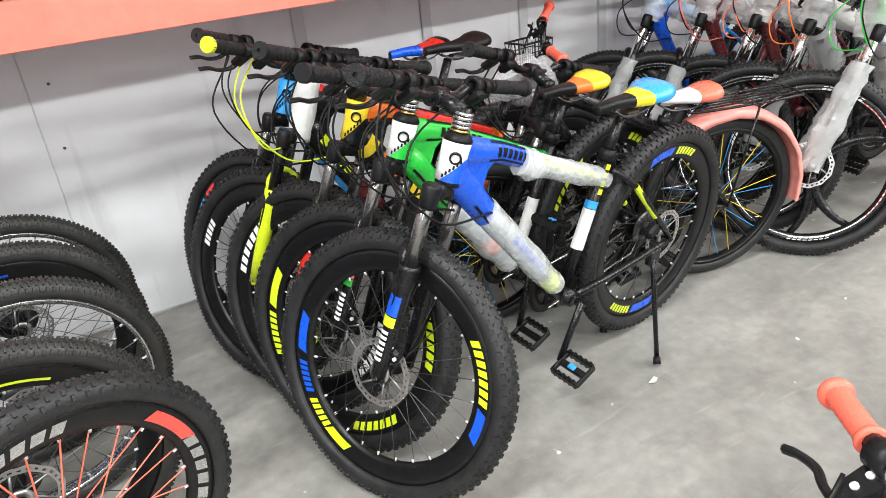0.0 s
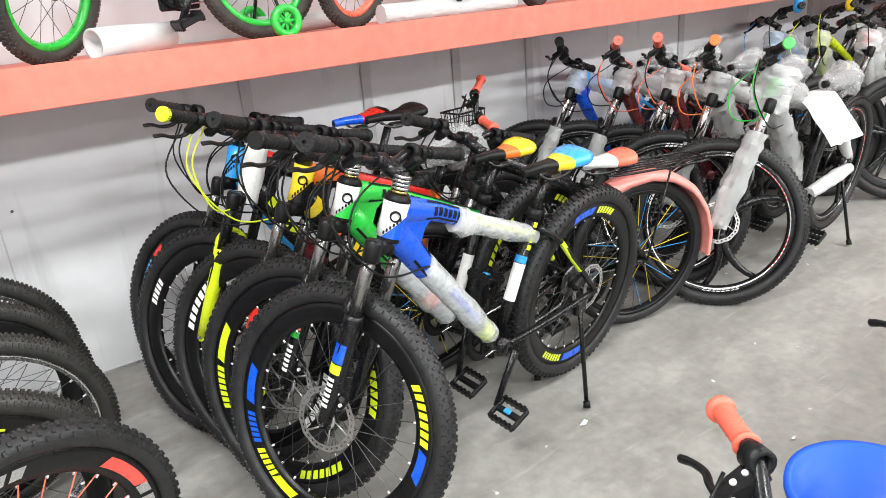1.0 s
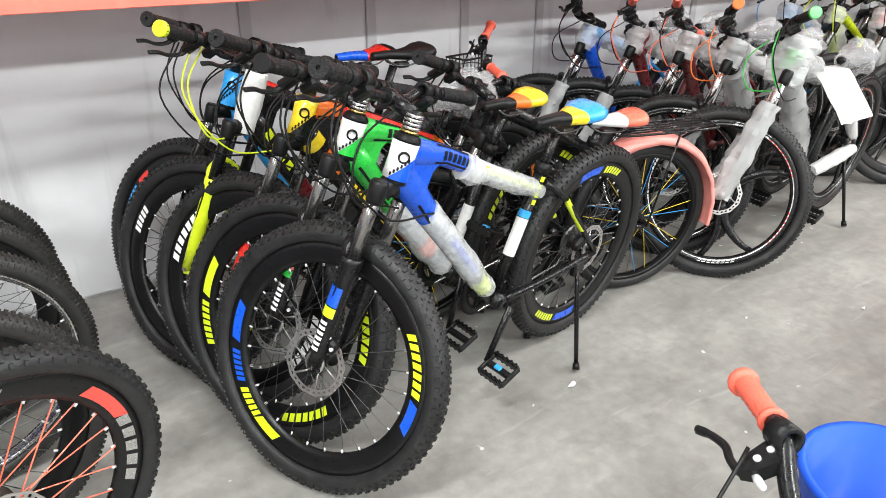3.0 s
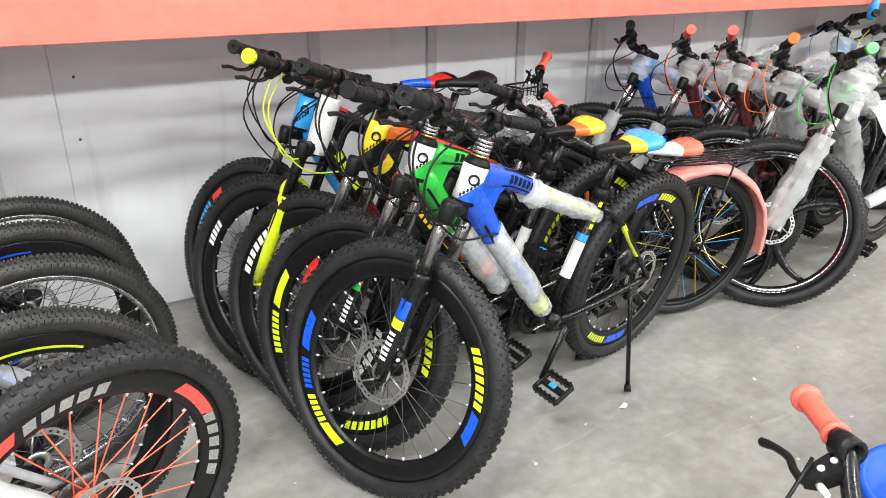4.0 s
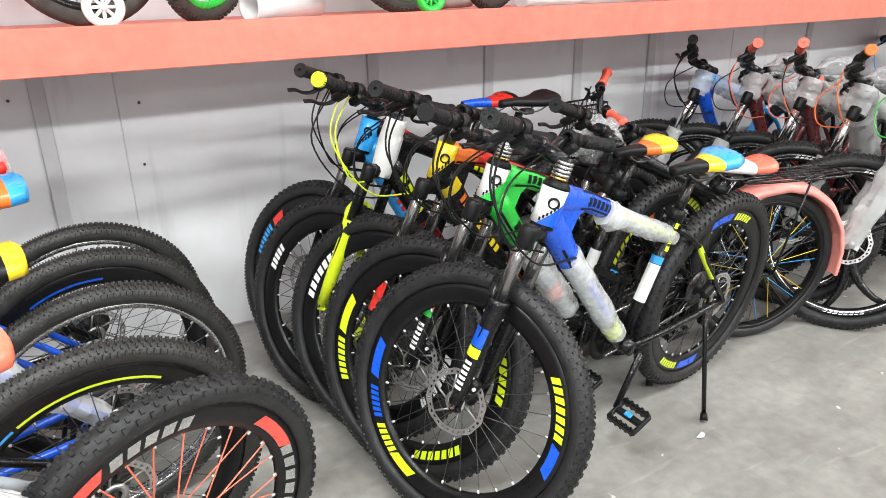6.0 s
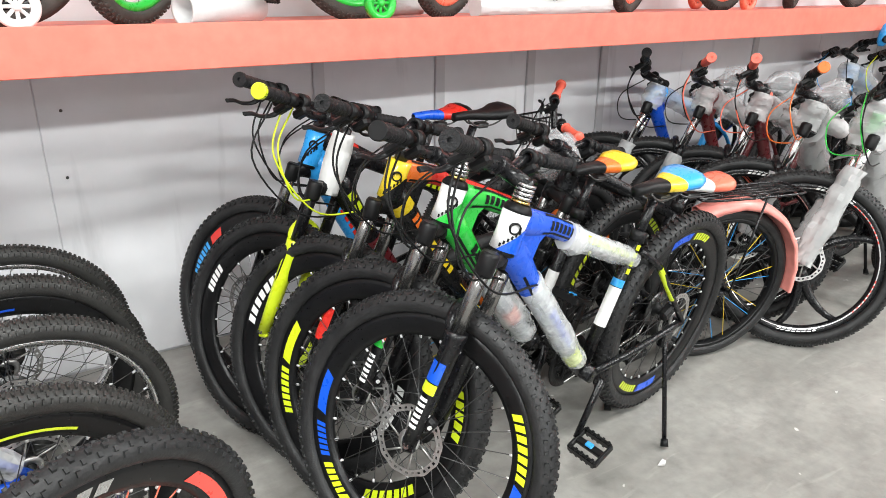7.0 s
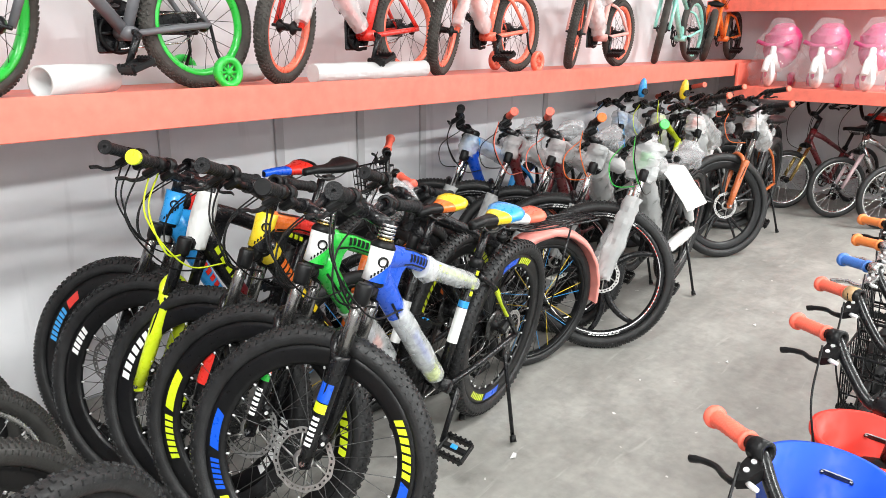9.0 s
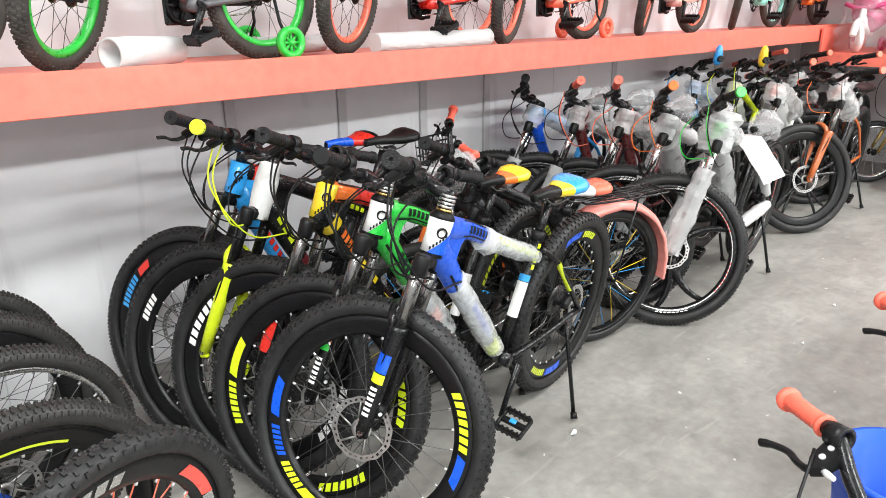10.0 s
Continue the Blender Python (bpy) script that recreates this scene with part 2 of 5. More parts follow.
def tube(pts, rad, n=10, caps=True, flat=1.0):
    pts = [Vector(p) for p in pts]
    if not isinstance(rad, (list, tuple)):
        rad = [rad] * len(pts)
    vs, fs, sm = [], [], []
    u = None
    for i, p in enumerate(pts):
        d = (pts[min(i + 1, len(pts) - 1)] - pts[max(i - 1, 0)]).normalized()
        if u is None:
            u = d.orthogonal().normalized() if abs(d.y) > 0.95 else d.cross(Vector((0, 1, 0))).normalized()
        else:
            u = (u - d * u.dot(d)).normalized()
        w = d.cross(u)
        for k in range(n):
            a = 2 * math.pi * k / n
            vs.append(p + u * (rad[i] * math.cos(a)) + w * (rad[i] * flat * math.sin(a)))
    for i in range(len(pts) - 1):
        for k in range(n):
            fs.append((i * n + k, i * n + (k + 1) % n, (i + 1) * n + (k + 1) % n, (i + 1) * n + k))
            sm.append(True)
    if caps:
        fs.append(tuple(range(n - 1, -1, -1)))
        fs.append(tuple((len(pts) - 1) * n + k for k in range(n)))
        sm += [False, False]
    return vs, fs, sm


def lathe(profile, n=56, closed=True):
    """Turns (radius, y) pairs about the y axis."""
    m = len(profile)
    vs = [Vector((r * math.cos(2 * math.pi * k / n), y, r * math.sin(2 * math.pi * k / n))) for k in range(n) for r, y in profile]
    fs = []
    for k in range(n):
        for j in range(m if closed else m - 1):
            a, b = k * m + j, k * m + (j + 1) % m
            c, d = ((k + 1) % n) * m + (j + 1) % m, ((k + 1) % n) * m + j
            fs.append((a, b, c, d))
    return vs, fs, True


def box(c, s, bev=0.0, m=None):
    hx, hy, hz = s[0] / 2, s[1] / 2, s[2] / 2
    b = min(bev, hx * 0.9, hy * 0.9, hz * 0.9)
    if b <= 0:
        vs = [Vector((x, y, z)) for x in (-hx, hx) for y in (-hy, hy) for z in (-hz, hz)]
        fs = [(0, 1, 3, 2), (4, 6, 7, 5), (0, 4, 5, 1), (2, 3, 7, 6), (0, 2, 6, 4), (1, 5, 7, 3)]
    else:
        vs, ix = [], {}
        for sx in (-1, 1):
            for sy in (-1, 1):
                for sz in (-1, 1):
                    for ax in range(3):
                        p = [sx * (hx - b), sy * (hy - b), sz * (hz - b)]
                        p[ax] = (sx * hx, sy * hy, sz * hz)[ax]
                        ix[sx, sy, sz, ax] = len(vs)
                        vs.append(Vector(p))
        fs = []
        for ax in range(3):
            o = [i for i in range(3) if i != ax]
            for s0 in (-1, 1):
                q = []
                for a1, a2 in ((-1, -1), (1, -1), (1, 1), (-1, 1)):
                    key = [0, 0, 0]
                    key[ax], key[o[0]], key[o[1]] = s0, a1, a2
                    q.append(ix[key[0], key[1], key[2], ax])
                fs.append(tuple(q))
            for a1 in (-1, 1):
                for a2 in (-1, 1):
                    k1, k2 = [0, 0, 0], [0, 0, 0]
                    k1[ax], k1[o[0]], k1[o[1]] = -1, a1, a2
                    k2[ax], k2[o[0]], k2[o[1]] = 1, a1, a2
                    fs.append((ix[(*k1, o[0])], ix[(*k1, o[1])], ix[(*k2, o[1])], ix[(*k2, o[0])]))
        for sx in (-1, 1):
            for sy in (-1, 1):
                for sz in (-1, 1):
                    fs.append(tuple(ix[sx, sy, sz, ax] for ax in range(3)))
    t = Matrix.Translation(c) @ (m or Matrix())
    return [t @ v for v in vs], fs, False


def bez(pts, n=12):
    """A smooth line through the points."""
    p = [Vector(q) for q in pts]
    p = [p[0] * 2 - p[1]] + p + [p[-1] * 2 - p[-2]]
    out = []
    for i in range(1, len(p) - 2):
        for k in range(n):
            t = k / n
            out.append(0.5 * (2 * p[i] + (p[i + 1] - p[i - 1]) * t + (2 * p[i - 1] - 5 * p[i] + 4 * p[i + 1] - p[i + 2]) * t * t
                              + (3 * p[i] - p[i - 1] - 3 * p[i + 1] + p[i + 2]) * t ** 3))
    out.append(p[-2])
    return out


def sleeve(p0, p1, r, s0, s1, a0=0, a1=360, n=8, flat=1.0):
    """A thin skin on the tube from p0 to p1: from s0 to s1 of its length, from a0 to a1 degrees round it (0: left side, 90: up)."""
    p0, p1 = Vector(p0), Vector(p1)
    d = (p1 - p0).normalized()
    w = Vector((0, 1, 0))
    w = (w - d * w.dot(d)).normalized()
    u = w.cross(d)
    if u.z < 0:
        u = -u
    vs, fs = [], []
    for k in range(n + 1):
        a = radians(a0 + (a1 - a0) * k / n)
        o = w * (r * math.cos(a) * flat) + u * (r * math.sin(a))
        vs += [p0.lerp(p1, s0) + o, p0.lerp(p1, s1) + o]
    for k in range(n):
        fs.append((2 * k, 2 * k + 1, 2 * k + 3, 2 * k + 2))
    return vs, fs, True


def slant(p0, p1, r, a0, a1, top, n=10):
    """A thin skin round the foot of the tube from p0 to p1, whose upper edge falls from top to nothing between a0 and a1 degrees."""
    vs, fs = [], []
    for k in range(n):
        e0, e1 = (a0 + (a1 - a0) * j / n for j in (k, k + 1))
        lo0, hi0, lo1, hi1 = sleeve(p0, p1, r, 0.0, 1.0, e0, e1, 1)[0]
        h0, h1 = (top * min(1.0, 1.5 * (1 - j / n)) for j in (k, k + 1))
        b = len(vs)
        vs += [lo0, lo0.lerp(hi0, h0), lo1.lerp(hi1, h1), lo1]
        fs.append((b, b + 1, b + 2, b + 3))
    return vs, fs, False


def skin(pts, radii, at, s0, s1, a0, a1, n=6, flat=1.0):
    """A thin skin that follows a bent, tapered tube: pts with their radii at the shares given in at."""
    cuts = [s0] + [s for s in at if s0 < s < s1] + [s1]
    rings = []
    for s in cuts:
        i = max(k for k in range(len(at) - 1) if at[k] <= s + 1e-6)
        q = (s - at[i]) / (at[i + 1] - at[i])
        p = Vector(pts[i]).lerp(Vector(pts[i + 1]), q)
        d = (Vector(pts[i + 1]) - Vector(pts[i])).normalized()
        w = Vector((0, 1, 0))
        u = w.cross(d)
        u = -u if u.z < 0 else u
        r = radii[i] + (radii[i + 1] - radii[i]) * q + 0.0009
        rings.append([p + w * (r * flat * math.cos(radians(a0 + (a1 - a0) * k / n))) + u * (r * math.sin(radians(a0 + (a1 - a0) * k / n))) for k in range(n + 1)])
    vs = [p for ring in rings for p in ring]
    fs = [(i * (n + 1) + k, i * (n + 1) + k + 1, (i + 1) * (n + 1) + k + 1, (i + 1) * (n + 1) + k) for i in range(len(rings) - 1) for k in range(n)]
    return vs, fs, True


MESHES = {}


def mesh_of(name, piece, material):
    v, f, s = piece
    me = bpy.data.meshes.new(name)
    me.from_pydata([tuple(p) for p in v], [], f)
    me.polygons.foreach_set("use_smooth", [s] * len(f) if isinstance(s, bool) else s)
    me.materials.append(material)
    return me


def part(name, piece, material, parent, label="", key=None, m=None):
    """Links one mesh as a part of parent. piece may be a function, which is called once for each key."""
    if key is not None:
        k = (name, key, material.name)
        if k not in MESHES:
            MESHES[k] = mesh_of(name, piece() if callable(piece) else piece, material)
        me = MESHES[k]
    else:
        me = mesh_of(name, piece() if callable(piece) else piece, material)
    ob = new(name, me)
    ob.parent = parent
    if m is not None:
        ob.matrix_basis = m
    if label:
        tagged(ob, label)
    return ob


def thing(name, piece, material, label, category, group="", kind="", m=None):
    ob = new(name, mesh_of(name, piece, material))
    if m is not None:
        ob.matrix_basis = m
    return tagged(ob, label, category, group, kind)


def bag(line, radii, seed, n=14, rough=0.35):
    """A crumpled film round a line."""
    pts = bez(line, 5)
    k = len(pts) - 1
    rr = [radii[min(int(i / k * (len(radii) - 1)), len(radii) - 2)] * (1 - (i / k * (len(radii) - 1)) % 1)
          + radii[min(int(i / k * (len(radii) - 1)) + 1, len(radii) - 1)] * ((i / k * (len(radii) - 1)) % 1) if i < k else radii[-1] for i in range(k + 1)]
    v, f, s = tube(pts, rr, n, True)
    out = []
    for i, p in enumerate(v):
        c = pts[i // n]
        q = noise.noise(Vector(p) * 22 + Vector((seed * 3.1, seed, 0))) + 0.6 * noise.noise(Vector(p) * 55 + Vector((seed, 0, seed)))
        out.append(c + (p - c) * (1 + rough * q))
    return out, f, [len(x) == 4 and i % 3 > 0 for i, x in enumerate(f)]


# ---- the room ----
WALL_Y, END_X, SHELF_Z = 2.615, 7.15, 1.135
tagged(thing("floor", box((1.4, -2.4, -0.05), (11.9, 10.4, 0.1)), CONCRETE, "worn grey trowelled concrete shop floor with pale scuffs", "floor", kind="structure"))
thing("wall_north", box((1.4, WALL_Y + 0.06, 1.6), (11.9, 0.12, 3.2)), WALLPAINT, "pale grey painted panel wall behind the bicycles", "wall", kind="structure")
thing("wall_east", box((END_X + 0.06, -2.44, 1.6), (0.12, 10.1, 3.2)), WALLPAINT, "pale grey painted end wall", "wall", kind="structure")
# South and west walls and ceiling are unseen, added to enclose and bounce light.
thing("unseen_wall_south", box((1.4, -7.55, 1.6), (11.9, 0.12, 3.2)), WALLPAINT, "assumed plain pale wall behind the aisle, out of view", "wall", kind="structure")
thing("unseen_wall_west", box((-4.5, -2.44, 1.6), (0.12, 10.1, 3.2)), WALLPAINT, "assumed plain pale side wall, out of view", "wall", kind="structure")
thing("ceiling", box((1.4, -2.4, 3.25), (11.9, 10.4, 0.1)), CEILPAINT, "assumed plain white ceiling, out of view", "ceiling", kind="structure")

# wall boards with joints
wall = bpy.data.objects["wall_north"]
edges = [-4.3, -2.9, -1.7, -0.55, 0.66, 1.56, 2.08, 2.55, 2.99, 3.55, 4.15, 4.8, 5.5, 6.1, 6.7, 7.14]
for i, (a, b) in enumerate(zip(edges, edges[1:])):
    part("panel", box(((a + b) / 2, WALL_Y - 0.004, 0.52), (b - a - 0.0007, 0.012, 1.02), 0.003), WALLPAINT, wall)
# posts that carry the shelf, greyed for painted-in shade, and their fixings
for x in (0.44, 1.56, 2.08, 2.55, 2.99, 4.15, 5.5):
    part("shelf_post", box((x, WALL_Y - 0.016, 0.52), (0.045, 0.014, 1.03), 0.003), POSTSHADE, wall)
for x, z in ((0.71, 0.675), (0.725, 0.88), (1.575, 0.9), (2.09, 0.86), (0.36, 0.92)):
    part("screw", moved(lathe([(0.0005, -0.004), (0.004, -0.003), (0.005, 0.0)], 10, False), Matrix.Translation((x, WALL_Y - 0.011, z))), DARKSTEEL, wall)

# long shelf, open from the post side wall to the end wall
shelf = tagged(new("wall_shelf"), "long coral-red painted display shelf with deep front board", "shelf", kind="structure")
part("shelf_board", box((1.35, (2.125 + WALL_Y) / 2, SHELF_Z - 0.012), (11.5, WALL_Y - 2.125 - 0.02, 0.024), 0.002), SHELFRED, shelf)
part("fascia", box((1.25, 2.116, 1.093), (11.4, 0.018, 0.115), 0.002), SHELFRED, shelf)
for x in (-1.2, 0.44, 2.55, 4.15, 5.5):
    part("bearer", box((x, 2.37, 1.08), (0.04, 0.46, 0.085), 0.002), WALLPAINT, shelf)
end = tagged(new("end_shelf"), "coral-red painted shelf across the end wall", "shelf", kind="structure")
part("shelf_board", box((6.61, 0.3, 0.945), (1.05, 3.5, 0.024), 0.002), SHELFRED, end)
part("fascia", box((6.078, 0.3, 0.915), (0.018, 3.58, 0.092), 0.002), SHELFRED, end)
part("end_board", box((6.58, 2.085, 1.0), (1.0, 0.018, 0.26), 0.002), SHELFRED, end)
up = tagged(new("upper_end_shelf"), "upper coral-red painted shelf on the end wall", "shelf", kind="structure")
part("shelf_board", box((6.83, 0.6, 1.6), (0.62, 3.9, 0.024), 0.002), SHELFRED, up)
part("fascia", box((6.51, 0.6, 1.575), (0.018, 3.9, 0.09), 0.002), SHELFRED, up)


# ---- bicycles ----
def tyre_piece(R, w, knobs):
    c = R - w
    prof = [(c + w * math.cos(radians(a)) * (0.97 if knobs else 1), w * math.sin(radians(a))) for a in range(-140, 141, 20)]
    out = [lathe(prof, 60, True)]
    if knobs:
        vs, fs = [], []
        n = knobs
        ks = 64 / max(n, 40) if n > 64 else 1.0
        for row, (ang, size) in enumerate(((-66, 0.0056), (-38, 0.0052), (-12, 0.0058), (12, 0.0058), (38, 0.0052), (66, 0.0056))):
            for k in range(n):
                t = 2 * math.pi * (k + (0.5 if row % 2 else 0) + (0.25 if row > 2 else 0)) / n
                h = 0.0052 if 0 < row < 5 else 0.006
                er, ey = Vector((math.cos(t), 0, math.sin(t))), Vector((0, 1, 0))
                et = Vector((-math.sin(t), 0, math.cos(t)))
                nn = er * math.cos(radians(ang)) + ey * math.sin(radians(ang))
                ss = ey * math.cos(radians(ang)) - er * math.sin(radians(ang))
                p = er * c + nn * w * 0.95
                b = len(vs)
                for hh, q in ((-0.001, 1.0), (h, 0.82)):
                    for i, j in ((-1, -1), (1, -1), (1, 1), (-1, 1)):
                        vs.append(p + nn * (hh if hh < 0 else hh * (0.8 if n > 90 else 0.75 if n > 64 else 1)) + et * (i * size * ks * q * 0.8) + ss * (j * size * q * 0.9))
                fs += [(b + 4, b + 5, b + 6, b + 7), (b, b + 1, b + 5, b + 4), (b + 1, b + 2, b + 6, b + 5), (b + 2, b + 3, b + 7, b + 6), (b + 3, b, b + 4, b + 7)]
        out.append((vs, fs, False))
    return join(*out)


def rim_piece(ro, depth, w=0.014):
    return lathe([(ro, -w), (ro + 0.002, -w * 0.7), (ro - 0.006, 0), (ro + 0.002, w * 0.7), (ro, w), (ro - 0.012, w), (ro - depth * 0.75, w * 0.75), (ro - depth, w * 0.35),
                  (ro - depth, -w * 0.35), (ro - depth * 0.75, -w * 0.75), (ro - 0.012, -w)], 60)


def spoke_piece(ri, n=28, r=0.0011, pick=None):
    out = []
    for k in range(n):
        if pick is not None and k % 4 != pick:
            continue
        side = 1 if k % 2 else -1
        a = 2 * math.pi * k / n
        b = a + (0.62 if (k // 2) % 2 else -0.62)
        h = Vector((0.024 * math.cos(b), side * 0.026, 0.024 * math.sin(b)))
        e = Vector((ri * math.cos(a), side * 0.003, ri * math.sin(a)))
        out.append(tube([h, e], r, 4, False))
    return join(*out)


def nipple_piece(ri, n=28):
    out = []
    for k in range(n):
        a = 2 * math.pi * k / n
        d = Vector((math.cos(a), 0, math.sin(a)))
        out.append(tube([d * (ri - 0.008), d * (ri + 0.001)], 0.0031, 5))
    return join(*out)


def hub_piece():
    return lathe([(0.0005, -0.058), (0.006, -0.058), (0.006, -0.04), (0.02, -0.034), (0.025, -0.028), (0.024, -0.023), (0.014, -0.018), (0.013, 0.018), (0.024, 0.023), (0.025, 0.028),
                  (0.02, 0.034), (0.006, 0.04), (0.006, 0.058), (0.0005, 0.058)], 20, False)


def disc_piece(r=0.08, y=0.036):
    """A wavy brake disc: two thin rings with narrow bridges between rows of slots."""
    n = 60
    vs, fs = [], []
    for k in range(n):
        a = 2 * math.pi * k / n
        wob = 0.0013 * math.cos(a * 12)
        for rr in (r - 0.0145, r - 0.0105, r - 0.005, r):
            for yy in (y - 0.001, y + 0.001):
                q = rr + wob * (0.4 if rr < r - 0.01 else 1)
                vs.append(Vector((q * math.cos(a), yy, q * math.sin(a))))
    for k in range(n):
        i, j = 8 * k, 8 * ((k + 1) % n)
        for b in (0, 1, 2):
            if b == 1 and k % 2:
                continue
            p, q = i + 2 * b, j + 2 * b
            fs += [(p + 1, p + 3, q + 3, q + 1), (p, q, q + 2, p + 2), (p + 2, q + 2, q + 3, p + 3), (p, p + 1, q + 1, q)]
    return vs, fs, False


def rotor_arm_piece(r=0.08, y=0.036):
    return tube([(0.02, y, 0), ((r - 0.012) * math.cos(0.55), y, (r - 0.012) * math.sin(0.55))], 0.0026, 4, True, 0.4)


def arc_patch(a0, a1, r0, r1, y0, y1, slant=0.0):
    """A skin on the rim's flank: degrees a0 to a1, radius r0 to r1, on the left side."""
    n = max(2, int(abs(a1 - a0) / 4))
    vs, fs = [], []
    for s in (1,):
        b = len(vs)
        for k in range(n + 1):
            a = a0 + (a1 - a0) * k / n
            for r, y, da in ((r0, y0, 0.0), (r1, y1, slant)):
                t = radians(a + da)
                vs.append(Vector((r * math.cos(t), s * y, r * math.sin(t))))
        for k in range(n):
            i = b + 2 * k
            fs.append((i, i + 1, i + 3, i + 2))
    return vs, fs, False


def letters(a0, a1, n, ro, depth, slant=1.6, thick=0.72):
    """A row of letter-sized bars round the rim."""
    out = []
    for k in range(n):
        x = a0 + (a1 - a0) * k / n
        e = x + (a1 - a0) / n * thick
        out.append(arc_patch(x, e, ro - depth * 0.7, ro - depth * 0.26, 0.0121, 0.0144, slant))
    return out


def mag_piece(ri, n=3):
    """Broad curved cast spokes."""
    out = []
    for k in range(n):
        a = 2 * math.pi * k / n + 0.4
        for sgn in (1, -1):
            pts = []
            for i in range(9):
                t = i / 8
                r = 0.03 + (ri + 0.004 - 0.03) * t
                b = a + sgn * (0.08 + 0.30 * t * t) if n == 3 else a + sgn * (0.05 + 0.10 * t)
                pts.append((r * math.cos(b), 0, r * math.sin(b)))
            out.append(tube(pts, [0.02 - 0.009 * i / 8 for i in range(9)] if n == 3 else [0.012 - 0.004 * i / 8 for i in range(9)], 8, True, 0.7))
    out.append(lathe([(0.012, -0.035), (0.042, -0.022), (0.042, 0.022), (0.012, 0.035)], 24))
    return join(*out)


def wheel(name, parent, m, R, o, front):
    w = o.get("tw", 0.027)
    depth = o.get("depth", 0.05)
    ro = R - 1.75 * w
    kn = o.get("knobs", 84)
    rim = part(name, lambda: rim_piece(ro, depth), o.get("rim", RIMBLACK), parent, o.get("rimlabel", ""), key=(R, w, depth), m=m)
    part("tyre", lambda: tyre_piece(R, w, kn), o.get("rubber", RUBBER), rim, key=(R, w, kn))
    if o.get("mag"):
        part("cast_spokes", lambda: mag_piece(ro - depth, o["mag"]), o.get("magmat", BLACK), rim, key=(R, w, o["mag"]))
    elif o.get("rainbow"):
        for q, mt in enumerate(o["rainbow"]):
            tagged(part("coloured_spokes", spoke_piece(ro - depth, 36, 0.0014, q), mt, rim), kind="stuff")
    else:
        tagged(part("spokes", lambda: spoke_piece(ro - depth, o.get("nsp", 28), o.get("rsp", 0.0011)), o.get("spoke", DARKSTEEL), rim, key=(R, w, depth, o.get("nsp", 28), o.get("rsp", 0.0011))), kind="stuff")
        if o.get("nip", True):
            tagged(part("nipple_ring", lambda: nipple_piece(ro - depth, o.get("nsp", 28)), NIPPLE, rim, key=(R, w, depth)), kind="stuff")
    part("hub", hub_piece, o.get("hub", MATT), rim, key=1)
    if o.get("disc", True):
        part("brake_disc", disc_piece, DISC, rim, key=1)
        part("rotor_carrier", lathe([(0.012, 0.034), (0.026, 0.034), (0.026, 0.039), (0.012, 0.039)], 20), DISC, rim, key=1)
        for k in range(6):
            part("rotor_arm", rotor_arm_piece, DISC, rim, key=1, m=pose(0, 0, 0, 0, 60 * k, 0))
    for i, (a0, a1, n, mt) in enumerate(o.get("decals", ()) if front else o.get("rdecals", o.get("decals", ()))):
        if n < 0:
            part("rim_line", lambda: arc_patch(a0, a1, ro - depth * 0.7, ro - depth * 0.58, 0.0118, 0.0128), mt, rim)
        elif n == 0:
            part("rim_decal", lambda: arc_patch(a0, a1, ro - depth * 0.7, ro - depth * 0.24, 0.0121, 0.0145, 3.0), mt, rim)
        else:
            for piece in letters(a0, a1, n, ro, depth):
                part("letter_bar", piece, mt, rim)
    return rim


def saddle_piece(L=0.27, W=0.075, T=0.05):
    secs = [(0.0, 0.012, 0.0), (0.02, 0.02, 0.004), (0.25, 0.022, 0.006), (0.5, 0.032, 0.002), (0.7, 0.056, 0.004), (0.86, W, 0.012), (0.96, W * 0.92, 0.016), (1.0, W * 0.6, 0.012)]
    n = 14
    vs, fs = [], []
    for s, hw, z in secs:
        x = L / 2 - s * L
        th = T * (0.55 + 0.45 * s)
        for k in range(n):
            a = 2 * math.pi * k / n
            vs.append(Vector((x, hw * math.copysign(abs(math.cos(a)) ** 0.7, math.cos(a)), z + th * 0.5 * math.copysign(abs(math.sin(a)) ** 0.8, math.sin(a)))))
    for i in range(len(secs) - 1):
        for k in range(n):
            fs.append((i * n + k, i * n + (k + 1) % n, (i + 1) * n + (k + 1) % n, (i + 1) * n + k))
    fs.append(tuple(range(n - 1, -1, -1)))
    fs.append(tuple((len(secs) - 1) * n + k for k in range(n)))
    return vs, fs, True


def saddle_skin(s0, s1, L=0.27, W=0.075, T=0.05):
    v, f, s = saddle_piece(L, W * 1.02, T * 1.06)
    n = 14
    keep = [q for q in f if len(q) == 4 and s0 <= 0.5 - (sum(v[i].x for i in q) / 4) / L <= s1]
    used = sorted({i for q in keep for i in q})
    at = {i: k for k, i in enumerate(used)}
    return [v[i] * 1.012 for i in used], [tuple(at[i] for i in q) for q in keep], True


def pedal_piece():
    out = [box((0, 0.045, 0), (0.02, 0.09, 0.014), 0.003)]
    for x in (-0.034, 0.034):
        out.append(box((x, 0.045, 0), (0.011, 0.088, 0.022), 0.003))
        for k in range(5):
            out.append(box((x, 0.012 + 0.017 * k, 0.013), (0.009, 0.006, 0.006)))
            out.append(box((x, 0.012 + 0.017 * k, -0.013), (0.009, 0.006, 0.006)))
    for y in (0.004, 0.088):
        out.append(box((0, y, 0), (0.075, 0.009, 0.018), 0.003))
    return join(*out)


